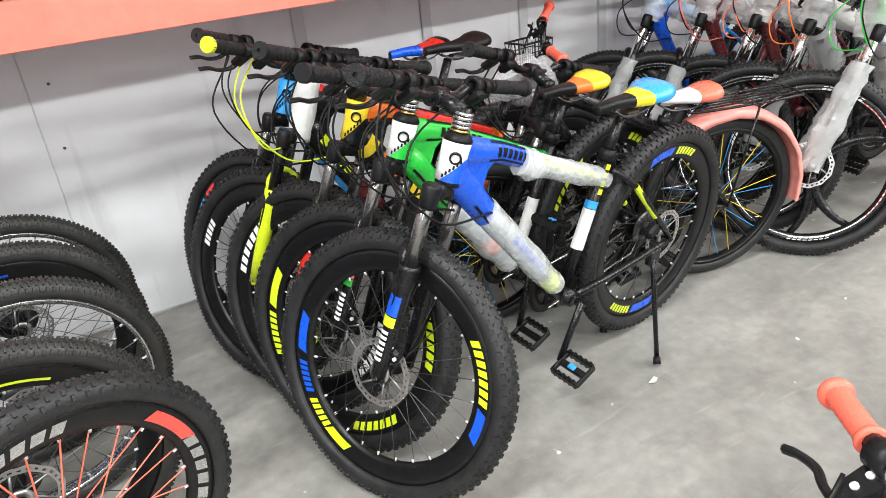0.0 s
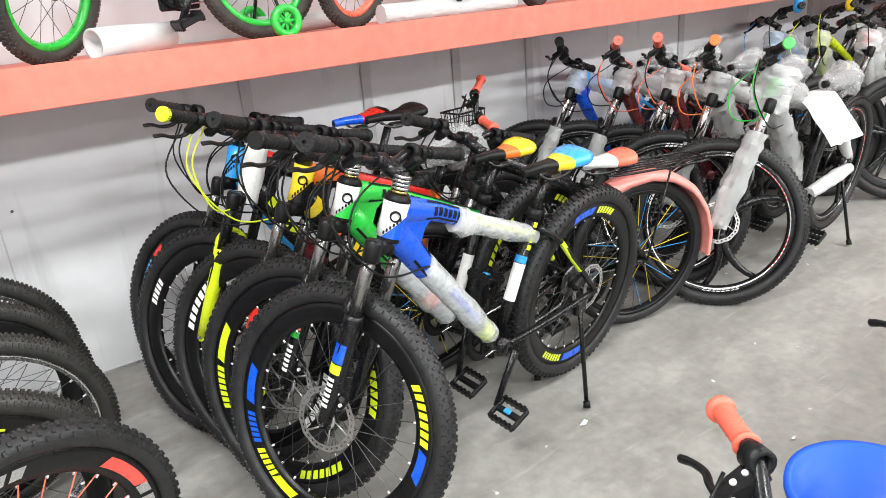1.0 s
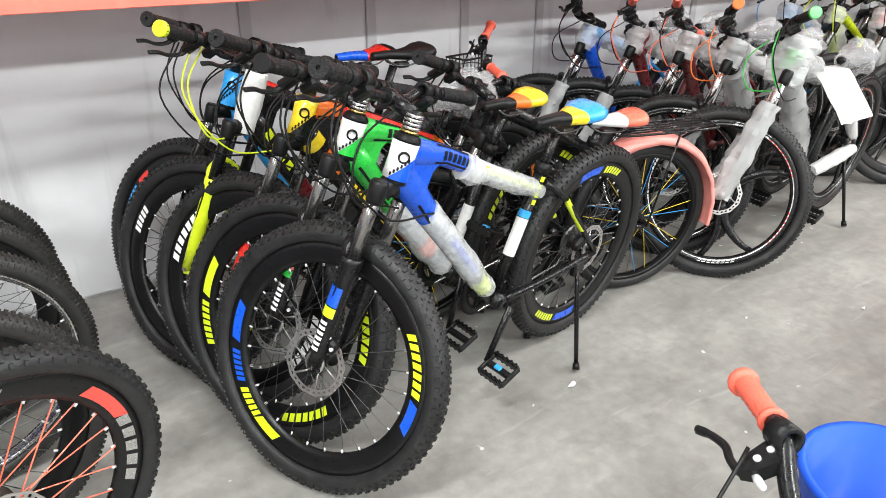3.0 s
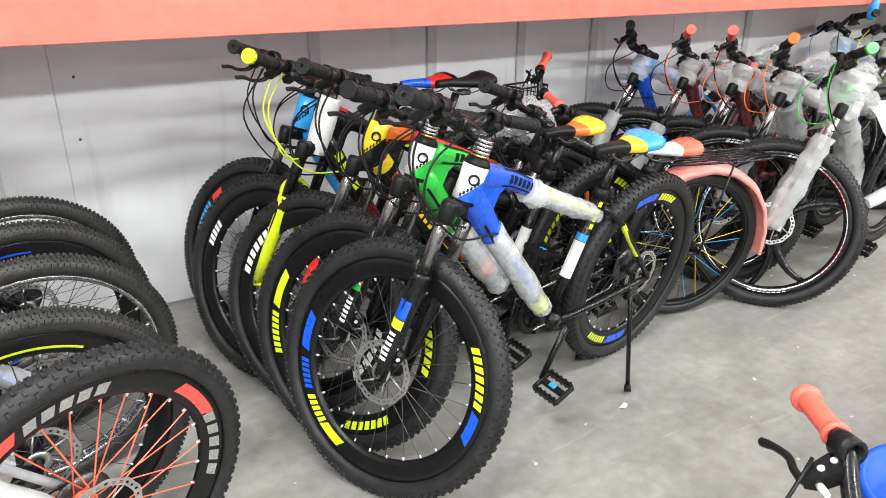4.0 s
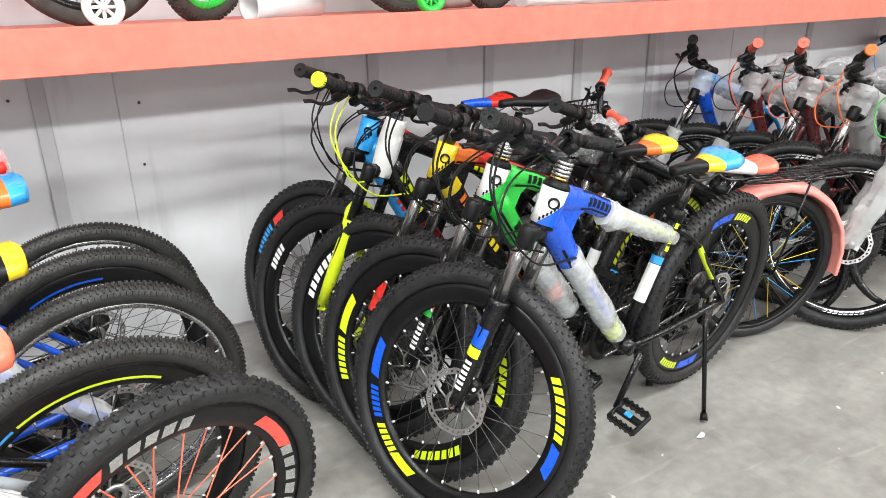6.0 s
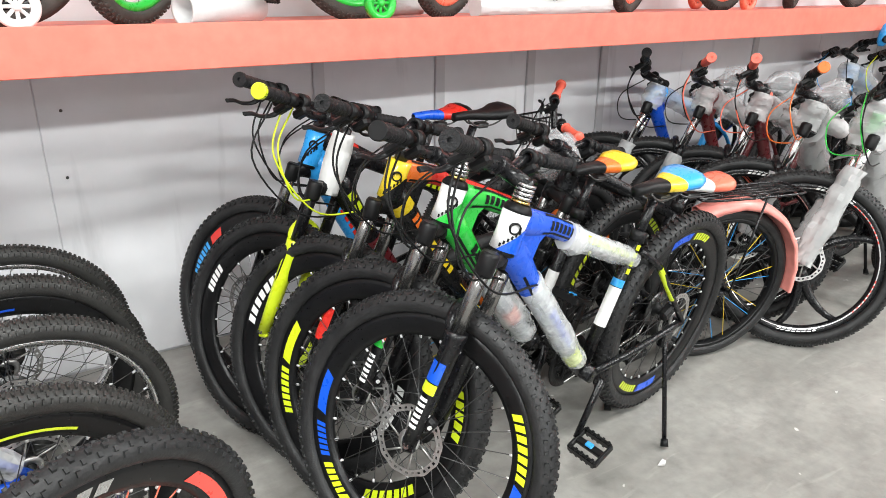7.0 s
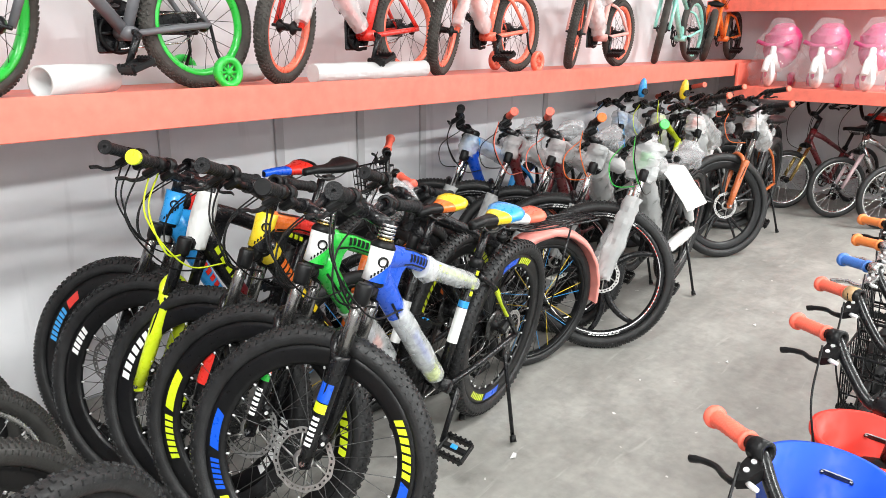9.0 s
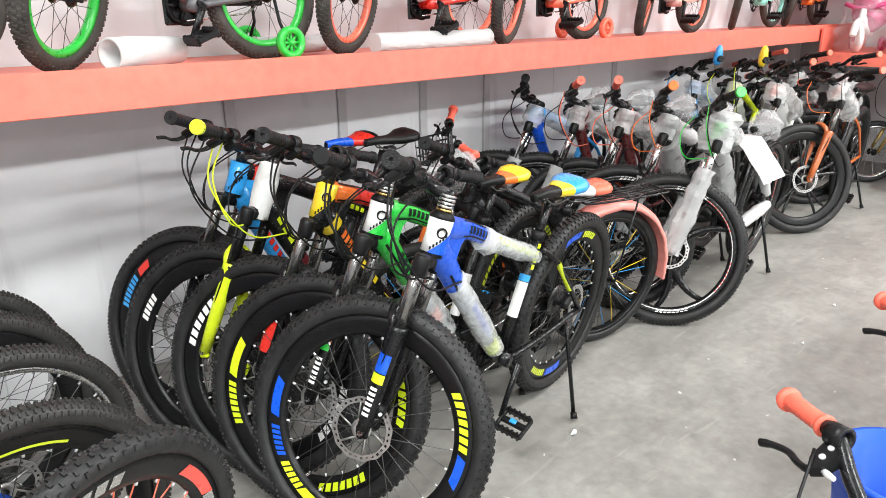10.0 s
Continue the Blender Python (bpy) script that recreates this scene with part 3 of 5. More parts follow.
def lever_piece():
    """A brake lever and its perch, for a bar along +y; the blade lies ahead of the grip."""
    blade = [(0.012, 0.01, -0.012), (0.05, 0.02, -0.02), (0.06, 0.055, -0.024), (0.052, 0.095, -0.026), (0.058, 0.12, -0.027)]
    return join(lathe([(0.0115, -0.014), (0.018, -0.014), (0.018, 0.014), (0.0115, 0.014)], 14), box((0.025, 0.008, -0.012), (0.045, 0.032, 0.018), 0.005),
                tube(bez(blade, 5), [0.0075] * 6 + [0.0065] * 15, 8, True, 0.6))


def broad_lever_piece():
    """A short two-finger lever on a broad plastic perch."""
    blade = [(0.05, -0.012, -0.016), (0.064, 0.004, -0.019), (0.062, 0.03, -0.021), (0.053, 0.055, -0.022), (0.055, 0.085, -0.023), (0.062, 0.106, -0.024)]
    body = [(0.0, -0.016), (0.03, -0.022), (0.058, -0.016), (0.07, 0.0), (0.05, 0.012), (0.02, 0.014), (0.0, 0.014)]
    bv = [Vector((x, y, z)) for z in (-0.006, -0.025) for x, y in body]
    k = len(body)
    bf = [tuple(range(k)), tuple(range(2 * k - 1, k - 1, -1))] + [(i, i + k, (i + 1) % k + k, (i + 1) % k) for i in range(k)]
    return join(lathe([(0.0115, -0.014), (0.019, -0.014), (0.019, 0.014), (0.0115, 0.014)], 16), (bv, bf, False),
                tube(bez(blade, 5), [0.0085] * 8 + [0.0075] * 14 + [0.0085] * 4, 8, True, 0.75))


def grip_piece(L=0.12, r=0.0165):
    prof = [(0.011, 0)]
    for k in range(13):
        y = L * k / 12
        prof += [(r + (0.0014 if k % 2 else 0), y), (r + (0.0014 if k % 2 else 0), y + L / 26)]
    prof += [(r + 0.0045, L + 0.004), (r + 0.0045, L + 0.0115)]
    v, f, _ = lathe([(r + 0.0045, L + 0.0115), (r + 0.0035, L + 0.014), (0.0045, L + 0.014), (0.0045, L + 0.009), (0.0003, L + 0.009)], 18, False)
    return join(lathe(prof, 18, False), (v, f, False))


def knurled_grip_piece(L=0.088, r=0.0145):
    """A soft grip with rows of raised dots, a flange at each end."""
    n, rows, vs, fs = 28, 30, [], []
    for j in range(rows + 1):
        for k in range(n):
            q = r + (0.0013 if j % 2 and (k + j // 2) % 2 else 0)
            t = 2 * math.pi * k / n
            vs.append(Vector((q * math.cos(t), L * j / rows, q * math.sin(t))))
    for j in range(rows):
        for k in range(n):
            fs.append((j * n + k, (j + 1) * n + k, (j + 1) * n + (k + 1) % n, j * n + (k + 1) % n))
    return join((vs, fs, True), lathe([(0.0118, -0.004), (r + 0.0035, -0.004), (r + 0.0045, 0.0), (r + 0.0035, 0.004), (r, 0.004)], 20, False),
                lathe([(r, L - 0.003), (r + 0.006, L - 0.001), (r + 0.007, L + 0.005), (r + 0.005, L + 0.011), (r - 0.003, L + 0.015), (0.0005, L + 0.016)], 20, False))


def cap_piece(L=0.12, r=0.0165):
    v, f, _ = lathe([(0.0005, L + 0.0158), (r + 0.003, L + 0.0158), (r + 0.0049, L + 0.0142), (r + 0.0049, L + 0.003), (r + 0.002, L + 0.002)], 24, False)
    return v, f, False


def bicycle(label, fx, fy, head, lean=5.0, o=None, z=0.0, group="bicycles parked in rows"):
    """A bicycle with its front wheel's foot at (fx, fy), facing head degrees. Local axes: x ahead, y to its left, z up."""
    o = o or {}
    R, WB = o.get("R", 0.325), o.get("WB", 0.975)
    g = o.get("g", R / 0.335)
    kid = o.get("kid", False)
    bike = tagged(new(o.get("name", "bicycle")), label, "bicycle", group)
    bike.matrix_basis = Matrix.Translation((fx, fy, z)) @ pose(0, 0, 0, 0, 0, head) @ pose(0, 0, 0, -lean, 0, 0)
    Rr = o.get("Rr", R)
    ha = radians(o.get("hang", 68))
    a = Vector((-math.cos(ha), 0, math.sin(ha)))
    Q = Vector((-0.04 * g, 0, R))

    def ax(d):
        return Q + a * d

    crown_d = R + 0.065 * min(g, 1.0) + 0.005 if kid else R + o.get("crown_up", 0.122)
    htb = crown_d + 0.03
    htt = crown_d + 0.03 + o.get("ht", 0.115) if kid else R + 0.113 + o.get("ht", 0.115)

    def turned(deg):
        return Matrix.Translation(Q) @ Matrix.Rotation(radians(deg), 4, a) @ Matrix.Translation(-Q)

    S = turned(o.get("steer", -74))
    B = turned(o.get("bars", o.get("steer", -74)))
    fr = o.get("frame", BLACK)
    fr2 = o.get("frame2", fr)
    # both tyres meet the ground
    Wf = bike.matrix_basis @ S
    low = (Wf @ Vector((0, 0, R))).z - R * math.sqrt(1 - (Wf.to_3x3() @ Vector((0, 1, 0))).z ** 2) - z
    bike.matrix_basis = bike.matrix_basis @ Matrix.Translation((-WB, 0, 0)) @ pose(0, 0, 0, 0, math.degrees(math.atan2(low, WB)), 0) @ Matrix.Translation((WB, 0, 0))
    # wheels
    wheel("front_wheel", bike, S @ Matrix.Translation((0, 0, R)) @ pose(0, 0, 0, 0, o.get("spin", 0), 0), R, o, True)
    wheel("rear_wheel", bike, Matrix.Translation((-WB, 0, Rr)) @ pose(0, 0, 0, 0, o.get("rspin", 40), 0), Rr, o, False)
    # fork
    hw = 0.058 if not kid else 0.05
    cr = ax(crown_d)
    fork = part("fork", join(tube([ax(crown_d - 0.01), ax(htb)], 0.019, 12), tube([cr + Vector((0, -hw - 0.01, 0)), cr + Vector((0, -hw * 0.4, 0.008)), cr + Vector((0, hw * 0.4, 0.008)), cr + Vector((0, hw + 0.01, 0))],
                                                                                         [0.0165, 0.021, 0.021, 0.0165], 10, True, 1.1)), o.get("crown", PLAST), bike, m=S)
    off = Vector((0.04 * g, 0, 0))
    for sy in (hw, -hw):
        top, low = cr + Vector((0, sy, 0)), Vector((0, sy, R)) + Vector((-0.012, 0, 0))
        if kid:
            part("fork_leg", tube([top, top.lerp(low, 0.5), low], [0.014, 0.013, 0.011], 10), o.get("forkm", fr), fork)
            continue
        mid = top.lerp(low, o.get("split", 0.385))
        part("crown_collar", tube([top + a * 0.026, top + a * 0.018, top - a * 0.02, top - a * 0.026], [0.017, 0.021, 0.02, 0.018], 14), o.get("crown", PLAST), fork)
        part("stanchion", tube([top + a * 0.02, mid], 0.0162, 14), o.get("stan", STANCH), fork)
        leg = part("lower_leg", join(tube([mid - a * -0.012, mid, mid.lerp(low, 0.15), mid.lerp(low, 0.7), low], [0.0245, 0.0245, 0.0215, 0.0195, 0.0165], 12), box(low, (0.03, 0.014, 0.035), 0.004)), o.get("forkm", BLACK), fork)
        for s0, s1, n, mt in o.get("forkdecal", ()) if sy > 0 else ():
            bars = [(s0 + (s1 - s0) * k / n, s0 + (s1 - s0) * (k + 0.6) / n) for k in range(n)] if n else [(s0, s1)]
            for p, q in bars:
                part("leg_decal" if not n else "letter_bar", sleeve(mid, low, 0.0226, p, q, -38, 58, 6) if not n else sleeve(mid, low, 0.0226, p, q, -18, 30, 4), mt, leg)
    if not kid:
        m1 = cr.lerp(Vector((0, 0, R)), o.get("split", 0.385) + 0.02)
        part("fork_brace", tube(bez([m1 + Vector((0, hw, 0)), m1 + Vector((0.006, hw * 0.85, 0.045)), m1 + Vector((0.008, 0, 0.07)), m1 + Vector((0.006, -hw * 0.85, 0.045)), m1 + Vector((0, -hw, 0))], 4), 0.013, 10, True, 0.8), o.get("bracem", o.get("forkm", BLACK)), fork)
        part("brake_caliper", box(Vector((-0.045, 0.046, R + 0.055)), (0.05, 0.026, 0.035), 0.007, pose(0, 0, 0, 0, -40, 0)), MATT, fork)
        for bx, bz in ((-0.062, 0.045), (-0.04, 0.075), (-0.03, 0.035), (-0.058, 0.072)):
            part("caliper_bolt", tube([(bx, 0.058, R + bz), (bx, 0.064, R + bz)], 0.0045, 8), NIPPLE, fork, key=(bx, R))
        part("axle_nut", tube([(-0.012, hw + 0.004, R), (-0.012, hw + 0.016, R)], 0.0075, 6), STEEL, fork, key=(R,))
        part("brake_hose", tube(bez([cr + Vector((0.012, hw + 0.004, -0.03)), cr.lerp(Vector((0, 0, R)), 0.5) + Vector((-0.004, hw + 0.022, 0)), Vector((-0.035, 0.062, R + 0.09))], 6), 0.0026, 5), PLAST, fork)
    # frame
    bbx, bbz = -WB + o.get("bb", 0.41) * g, 0.285 * (g if kid else 1)
    bb = Vector((bbx, 0, bbz))
    sa = radians(69)
    st = bb + Vector((-math.cos(sa), 0, math.sin(sa))) * (o.get("seat_tube", 0.40) * g)
    ht0, ht1 = ax(htb), ax(htt)
    rad = 0.021 if kid else 0.0225
    part("head_tube", tube([ht0, ht0.lerp(ht1, 0.5), ht1], [0.027, 0.024, 0.027] if kid else [0.031, 0.029, 0.031], 16), o.get("headm", fr), bike)
    if not kid:
        part("headset_cup", tube([ax(crown_d + 0.018), ax(crown_d + 0.021), ax(htb - 0.003), ax(htb)], [0.024, 0.0275, 0.0275, 0.026], 16), MATT, bike)
    if o.get("badge", True):
        hm = Matrix.Translation(ht0.lerp(ht1, 0.62 if kid else 0.68)) @ pose(0, 0, 0, 0, 0, -38)
        part("head_badge", lathe([(0.0095, 0.0262), (0.013, 0.0262), (0.013, 0.033), (0.0095, 0.033)], 24), o.get("badgem", MATT), bike, m=hm)
        if not kid:
            part("colour_panel", slant(ht0, ht1, 0.0316, -55, 80, 0.62), o.get("gusset", o.get("dtm", fr)), bike)
        for k in range(6):
            lift = 0.12 if kid else 0.5 - 0.082 * k
            part("letter_bar", sleeve(ht0, ht1, 0.0284 if kid else 0.0318, lift, lift + (0.14 if kid else 0.09), 8 + 12 * k, 16 + 12 * k, 2), o.get("badgem", MATT), bike)
    drop = Vector((0, 0, o.get("ttdrop", 0.0)))
    tt = (ht1.lerp(ht0, 0.25), st - drop - Vector((0, 0, 0.03)))
    dt = (ht0.lerp(ht1, 0.2), bb)
    if kid:
        flat, tat, dat = 1.0, (0, 0.3, 1), (0, 0.45, 1)
        ttp = [tt[0], tt[0].lerp(tt[1], 0.3) + Vector((0, 0, 0.012)), tt[1]]
        dtp = [dt[0], dt[0].lerp(dt[1], 0.45) + Vector((0, 0, -0.008)), dt[1]]
        ttr, dtr = [rad * 1.12, rad * 0.92, rad * 0.72], [rad * 1.15, rad * 0.98, rad * 0.9]
    else:
        # swaged tubes, deep at the head and flat-sided
        flat, tat, dat = 0.78, (0, 0.1, 0.24, 0.6, 1), (0, 0.12, 0.3, 0.65, 1)
        ttp = [tt[0], tt[0].lerp(tt[1], 0.1) + Vector((0, 0, 0.004)), tt[0].lerp(tt[1], 0.24) + Vector((0, 0, 0.014)), tt[0].lerp(tt[1], 0.6) + Vector((0, 0, 0.008)), tt[1]]
        dtp = [dt[0], dt[0].lerp(dt[1], 0.12), dt[0].lerp(dt[1], 0.3) + Vector((0, 0, -0.01)), dt[0].lerp(dt[1], 0.65) + Vector((0, 0, -0.008)), dt[1]]
        ttr, dtr = [0.034, 0.031, 0.0245, 0.021, 0.017], [0.036, 0.034, 0.029, 0.026, 0.023]
    t1 = part("top_tube", tube(ttp, ttr, 14, True, flat), o.get("ttm", fr), bike)
    t2 = part("down_tube", tube(dtp, dtr, 14, True, flat), o.get("dtm", fr), bike)
    if not kid:
        corner = [ht1.lerp(ht0, 0.2), tt[0].lerp(tt[1], 0.2), tt[0].lerp(tt[1], 0.15) - Vector((0, 0, 0.03)), dt[0].lerp(dt[1], 0.17), dt[0].lerp(dt[1], 0.2) - Vector((0, 0, 0.01)), ht0]
        gv = [p + Vector((0, sy * 0.0165, 0)) for sy in (1, -1) for p in corner]
        part("head_gusset", (gv, [(0, 1, 2, 3, 4, 5), (11, 10, 9, 8, 7, 6)] + [(k, k + 6, (k + 1) % 6 + 6, (k + 1) % 6) for k in range(6)], False), o.get("gusset", o.get("dtm", fr)), bike)
    t3 = part("seat_tube", tube([bb, st], 0.017, 12), o.get("stm", fr), bike)
    for tb, pp, rr_, at, spec in ((t1, ttp, ttr, tat, o.get("ttdec", ())), (t2, dtp, dtr, dat, o.get("dtdec", ())), (t3, [bb, st], [0.017, 0.017], (0, 1), o.get("stdec", ()))):
        fl = 1.0 if tb is t3 else flat
        for s0, s1, n, mt in spec:
            if n < 0:
                for a0, a1 in ((-34, -22), (56, 72)):
                    part("edge_line", skin(pp, [r + 0.0009 for r in rr_], at, s0, s1, a0, a1, 3, fl), mt, tb)
            elif n == 0:
                part("colour_panel", skin(pp, rr_, at, s0, s1, -95, 130, 8, fl), mt, tb)
            else:
                for k in range(n):
                    part("letter_bar", skin(pp, [r + 0.0009 for r in rr_], at, s0 + (s1 - s0) * k / n, s0 + (s1 - s0) * (k + 0.66) / n, -12, 34, 4, fl), mt, tb)
    rh = Vector((-WB, 0, Rr))
    part("bottom_bracket", lathe([(0.0005, -0.04), (0.022, -0.04), (0.022, 0.04), (0.0005, 0.04)], 18, False), fr, bike, m=Matrix.Translation(bb))
    for sy in (1, -1):
        e = rh + Vector((0, sy * 0.062, 0))
        part("chainstay", tube(bez([bb + Vector((-0.02, sy * 0.03, 0)), bb.lerp(rh, 0.45) + Vector((0, sy * 0.05, 0)), e], 4), 0.0105, 8), o.get("csm", fr), bike)
        part("seatstay", tube(bez([st + Vector((0, sy * 0.016, -0.035)), st.lerp(rh, 0.35) + Vector((0, sy * 0.045, 0)), e], 4), 0.0088, 8), o.get("ssm", fr), bike)
        if o.get("ssdec"):
            part("stay_decal", sleeve(st.lerp(rh, 0.3) + Vector((0, sy * 0.043, 0)), e, 0.0096, 0.0, 0.55, 0, 360, 10), o["ssdec"], bike)
    # saddle
    sh = o.get("saddle", 0.775)
    d = Vector((-math.cos(sa), 0, math.sin(sa)))
    sp = st + d * ((sh - 0.05 - st.z) / d.z)
    part("seat_post", tube([st - d * 0.02, sp + d * 0.02], 0.0135, 12), o.get("postm", BLACK), bike)
    part("seat_clamp", tube([st - d * 0.012, st + d * 0.016], 0.0215, 12), MATT, bike)
    sm = Matrix.Translation(sp + Vector((o.get("sset", -0.035), 0, 0.05))) @ pose(0, 0, 0, 0, o.get("stilt", -3), 0)
    sc = o.get("sscale", 1.0)
    sd = part("saddle", lambda: saddle_piece(), o.get("saddlem", PLAST), bike, m=sm @ Matrix.Diagonal((sc, sc * 0.88, sc * 0.92, 1)), key=1)
    for s0, s1, mt in o.get("sdec", ()):
        part("saddle_panel", lambda: saddle_skin(s0, s1), mt, sd, key=(s0, s1))
    part("saddle_rail", join(*[tube(bez([(0.07, sy * 0.012, -0.012), (0.03, sy * 0.022, -0.035), (-0.05, sy * 0.022, -0.035), (-0.09, sy * 0.034, -0.01)], 4), 0.0035, 6) for sy in (1, -1)] + [box((-0.01, 0, -0.038), (0.05, 0.04, 0.02), 0.004)]), DARKSTEEL, sd, key=1)
    # cranks
    ca = radians(o.get("crank", -60))
    cl = 0.165 * (g if not kid else 0.62)
    crk = part("chainring", join(lathe([(0.05, -0.0465), (0.078 if not kid else 0.062, -0.0465), (0.08 if not kid else 0.064, -0.044), (0.05, -0.043)], 40), *[tube([(0.012 * math.cos(q), -0.045, 0.012 * math.sin(q)), (0.056 * math.cos(q), -0.045, 0.056 * math.sin(q))], 0.006, 5) for q in (0, 1.26, 2.51, 3.77, 5.03)]), MATT, bike, m=Matrix.Translation(bb))
    for sy, an in ((1, ca), (-1, ca + math.pi)):
        e = Vector((math.cos(an) * cl, sy * 0.085, math.sin(an) * cl))
        part("crank_arm", tube([Vector((0, sy * 0.055, 0)), Vector((0, sy * 0.07, 0)), e], [0.017, 0.014, 0.011], 8, True, 0.7), BLACK, crk)
        part("pedal", pedal_piece, PLAST, crk, key=1, m=Matrix.Translation(e + Vector((0, 0.0, 0))) @ pose(0, 0, 0, 0, o.get("ptilt", 20), 0 if sy > 0 else 180))
        if o.get("pdot"):
            part("pedal_stud", box((0, 0.045, 0.009), (0.016, 0.022, 0.006), 0.002), SKY, crk, m=Matrix.Translation(e) @ pose(0, 0, 0, 0, o.get("ptilt", 20), 0 if sy > 0 else 180))
    part("chain", join(tube([bb + Vector((0, -0.045, 0.076 * g)), rh + Vector((0, -0.045, 0.04))], 0.0035, 5), tube([bb + Vector((0, -0.045, -0.076 * g)), rh + Vector((0.03, -0.045, -0.09 * g)), rh + Vector((0, -0.045, -0.035))], 0.0035, 5)), STEEL, bike)
    if not kid:
        part("gear_cassette", lathe([(0.012, -0.05), (0.022, -0.05), (0.024, -0.044), (0.036, -0.04), (0.045, -0.034), (0.056, -0.03), (0.056, -0.026), (0.012, -0.026)], 26), DARKSTEEL, bike, m=Matrix.Translation(rh))
        part("rear_derailleur", join(box((0.01, -0.06, -0.05), (0.03, 0.02, 0.06), 0.005), box((0.035, -0.055, -0.11), (0.02, 0.012, 0.09), 0.004), box((0.0, -0.06, -0.01), (0.02, 0.016, 0.04), 0.004)), MATT, bike, m=Matrix.Translation(rh))
        part("rear_caliper", box(rh + Vector((0.075, 0.045, 0.05)), (0.05, 0.026, 0.035), 0.007, pose(0, 0, 0, 0, 30, 0)), MATT, bike)
    if o.get("stand", True):
        k0 = rh + Vector((0.075, 0.06, -0.03))
        foot = Vector((-WB + 0.18, 0.19, 0.02))
        foot.z = 0.012 + foot.y * math.tan(radians(lean))
        ks = part("kickstand", join(tube([k0, k0.lerp(foot, 0.12), k0.lerp(foot, 0.95)], [0.009, 0.0075, 0.007], 8), box(k0, (0.05, 0.022, 0.05), 0.005)), BLACK, bike)
        part("stand_foot", tube([k0.lerp(foot, 0.94), foot + Vector((0.004, 0.003, 0))], [0.0105, 0.012], 8), PLAST, ks)
    # stem, bar, grips, levers, cables
    T = ax(htt + (0.035 if kid else 0.03) + o.get("stemh", 0.008))
    fw = Vector((math.sin(ha), 0, math.cos(ha)))
    C = T + fw * 0.065 + Vector((0, 0, 0.018))
    part("stem", join(tube([ax(htt - 0.005), T + a * 0.012], 0.0175 if not o.get("spring") else 0.014, 12), tube([T, C], [0.017, 0.018], 10), tube([C + Vector((0, -0.024, 0)), C + Vector((0, 0.024, 0))], 0.02, 12)), BLACK, bike, m=B)
    if o.get("spring"):
        part("upper_headset_cup", tube([ax(htt - 0.002), ax(htt + 0.003), ax(htt + 0.012), ax(htt + 0.015)], [0.0315, 0.0315, 0.026, 0.022], 18), MATT, bike)
        for k in range(5):
            part("spacer_ring", lathe([(0.014, -0.003), (0.02, -0.003), (0.021, 0), (0.02, 0.003), (0.014, 0.003)], 18), GOLD if k == 0 else STEEL, bike, m=Matrix.Translation(ax(htt + 0.019 + 0.0088 * k)) @ Vector((0, 1, 0)).rotation_difference(a).to_matrix().to_4x4())
    hwid, rise = o.get("barw", 0.33), o.get("rise", 0.022)
    back = Vector((-1, 0, 0))
    if kid:
        half = [C, C + Vector((0, 0.045, 0.0)), C + Vector((-0.01, 0.1, rise * 0.55)), C + Vector((-0.025, 0.14, rise)), C + Vector((-0.05, hwid, rise + 0.004))]
    else:
        half = [C, C + Vector((0, 0.07, 0.0)), C + Vector((-0.008, 0.125, rise)), C + Vector((-0.02, 0.19, rise + 0.002)), C + Vector((-0.045, hwid, rise))]
    line = half[:4] + [half[3].lerp(half[4], 0.3), half[3].lerp(half[4], 0.65), half[4]]
    pts = bez([Vector((p.x, -p.y, p.z)) for p in line[::-1]] + line[1:], 5)
    hb = part("handlebar", tube(pts, 0.0118, 10), o.get("barm", BLACK), bike, m=B)
    gl = 0.11 if not kid else 0.088
    for sy in (1, -1):
        q0, q1 = half[3], half[4]
        q0, q1 = Vector((q0.x, sy * q0.y, q0.z)), Vector((q1.x, sy * q1.y, q1.z))
        dd = (q1 - q0).normalized()
        gm = Matrix.Translation(q1 - dd * (gl - 0.004)) @ Vector((0, 1, 0)).rotation_difference(dd).to_matrix().to_4x4()
        gp = part("grip", lambda: knurled_grip_piece(gl) if kid else grip_piece(gl, 0.0152), o.get("gripm", GRIP), hb, key=(gl,), m=gm)
        if o.get("tape"):
            part("tape_band", lathe([(0.0125, -0.036), (0.0205, -0.035), (0.0212, -0.02), (0.0205, -0.005), (0.0125, -0.004)], 18, False), o["tape"], hb, "brown tape wound round the bar", key=1, m=gm)
        if o.get("capm") and sy == o.get("capside", sy):
            part("grip_end", lambda: cap_piece(gl, 0.0148), o["capm"], hb, key=(gl,), m=gm)
        lm = Matrix.Translation(q1 - dd * (gl + 0.028)) @ (pose(0, 0, 0, 0, o.get("levtilt", 25), 0) @ (Matrix() if sy > 0 else Matrix.Scale(-1, 4, (0, 1, 0))))
        lv = part("brake_lever", broad_lever_piece if kid else lever_piece, o.get("leverm", PLAST), hb, key=kid, m=lm)
        if kid:
            for px, py in ((0.022, -0.003), (0.042, -0.004)):
                part("pivot_screw", tube([(px, py, -0.007), (px, py, -0.003)], 0.0048, 10), NIPPLE, lv, key=(px,))
            part("barrel_adjuster", tube([(0.056, -0.014, -0.015), (0.058, -0.022, -0.015), (0.06, -0.036, -0.015)], [0.0045, 0.0055, 0.004], 8), NIPPLE, lv, key=1)
        if not kid:
            part("gear_shifter", join(lathe([(0.0115, -0.012), (0.021, -0.012), (0.021, 0.012), (0.0115, 0.012)], 14), box((0.012, 0, -0.024), (0.045, 0.03, 0.022), 0.006)), PLAST, hb, m=lm @ Matrix.Translation((0, -0.045, 0)))
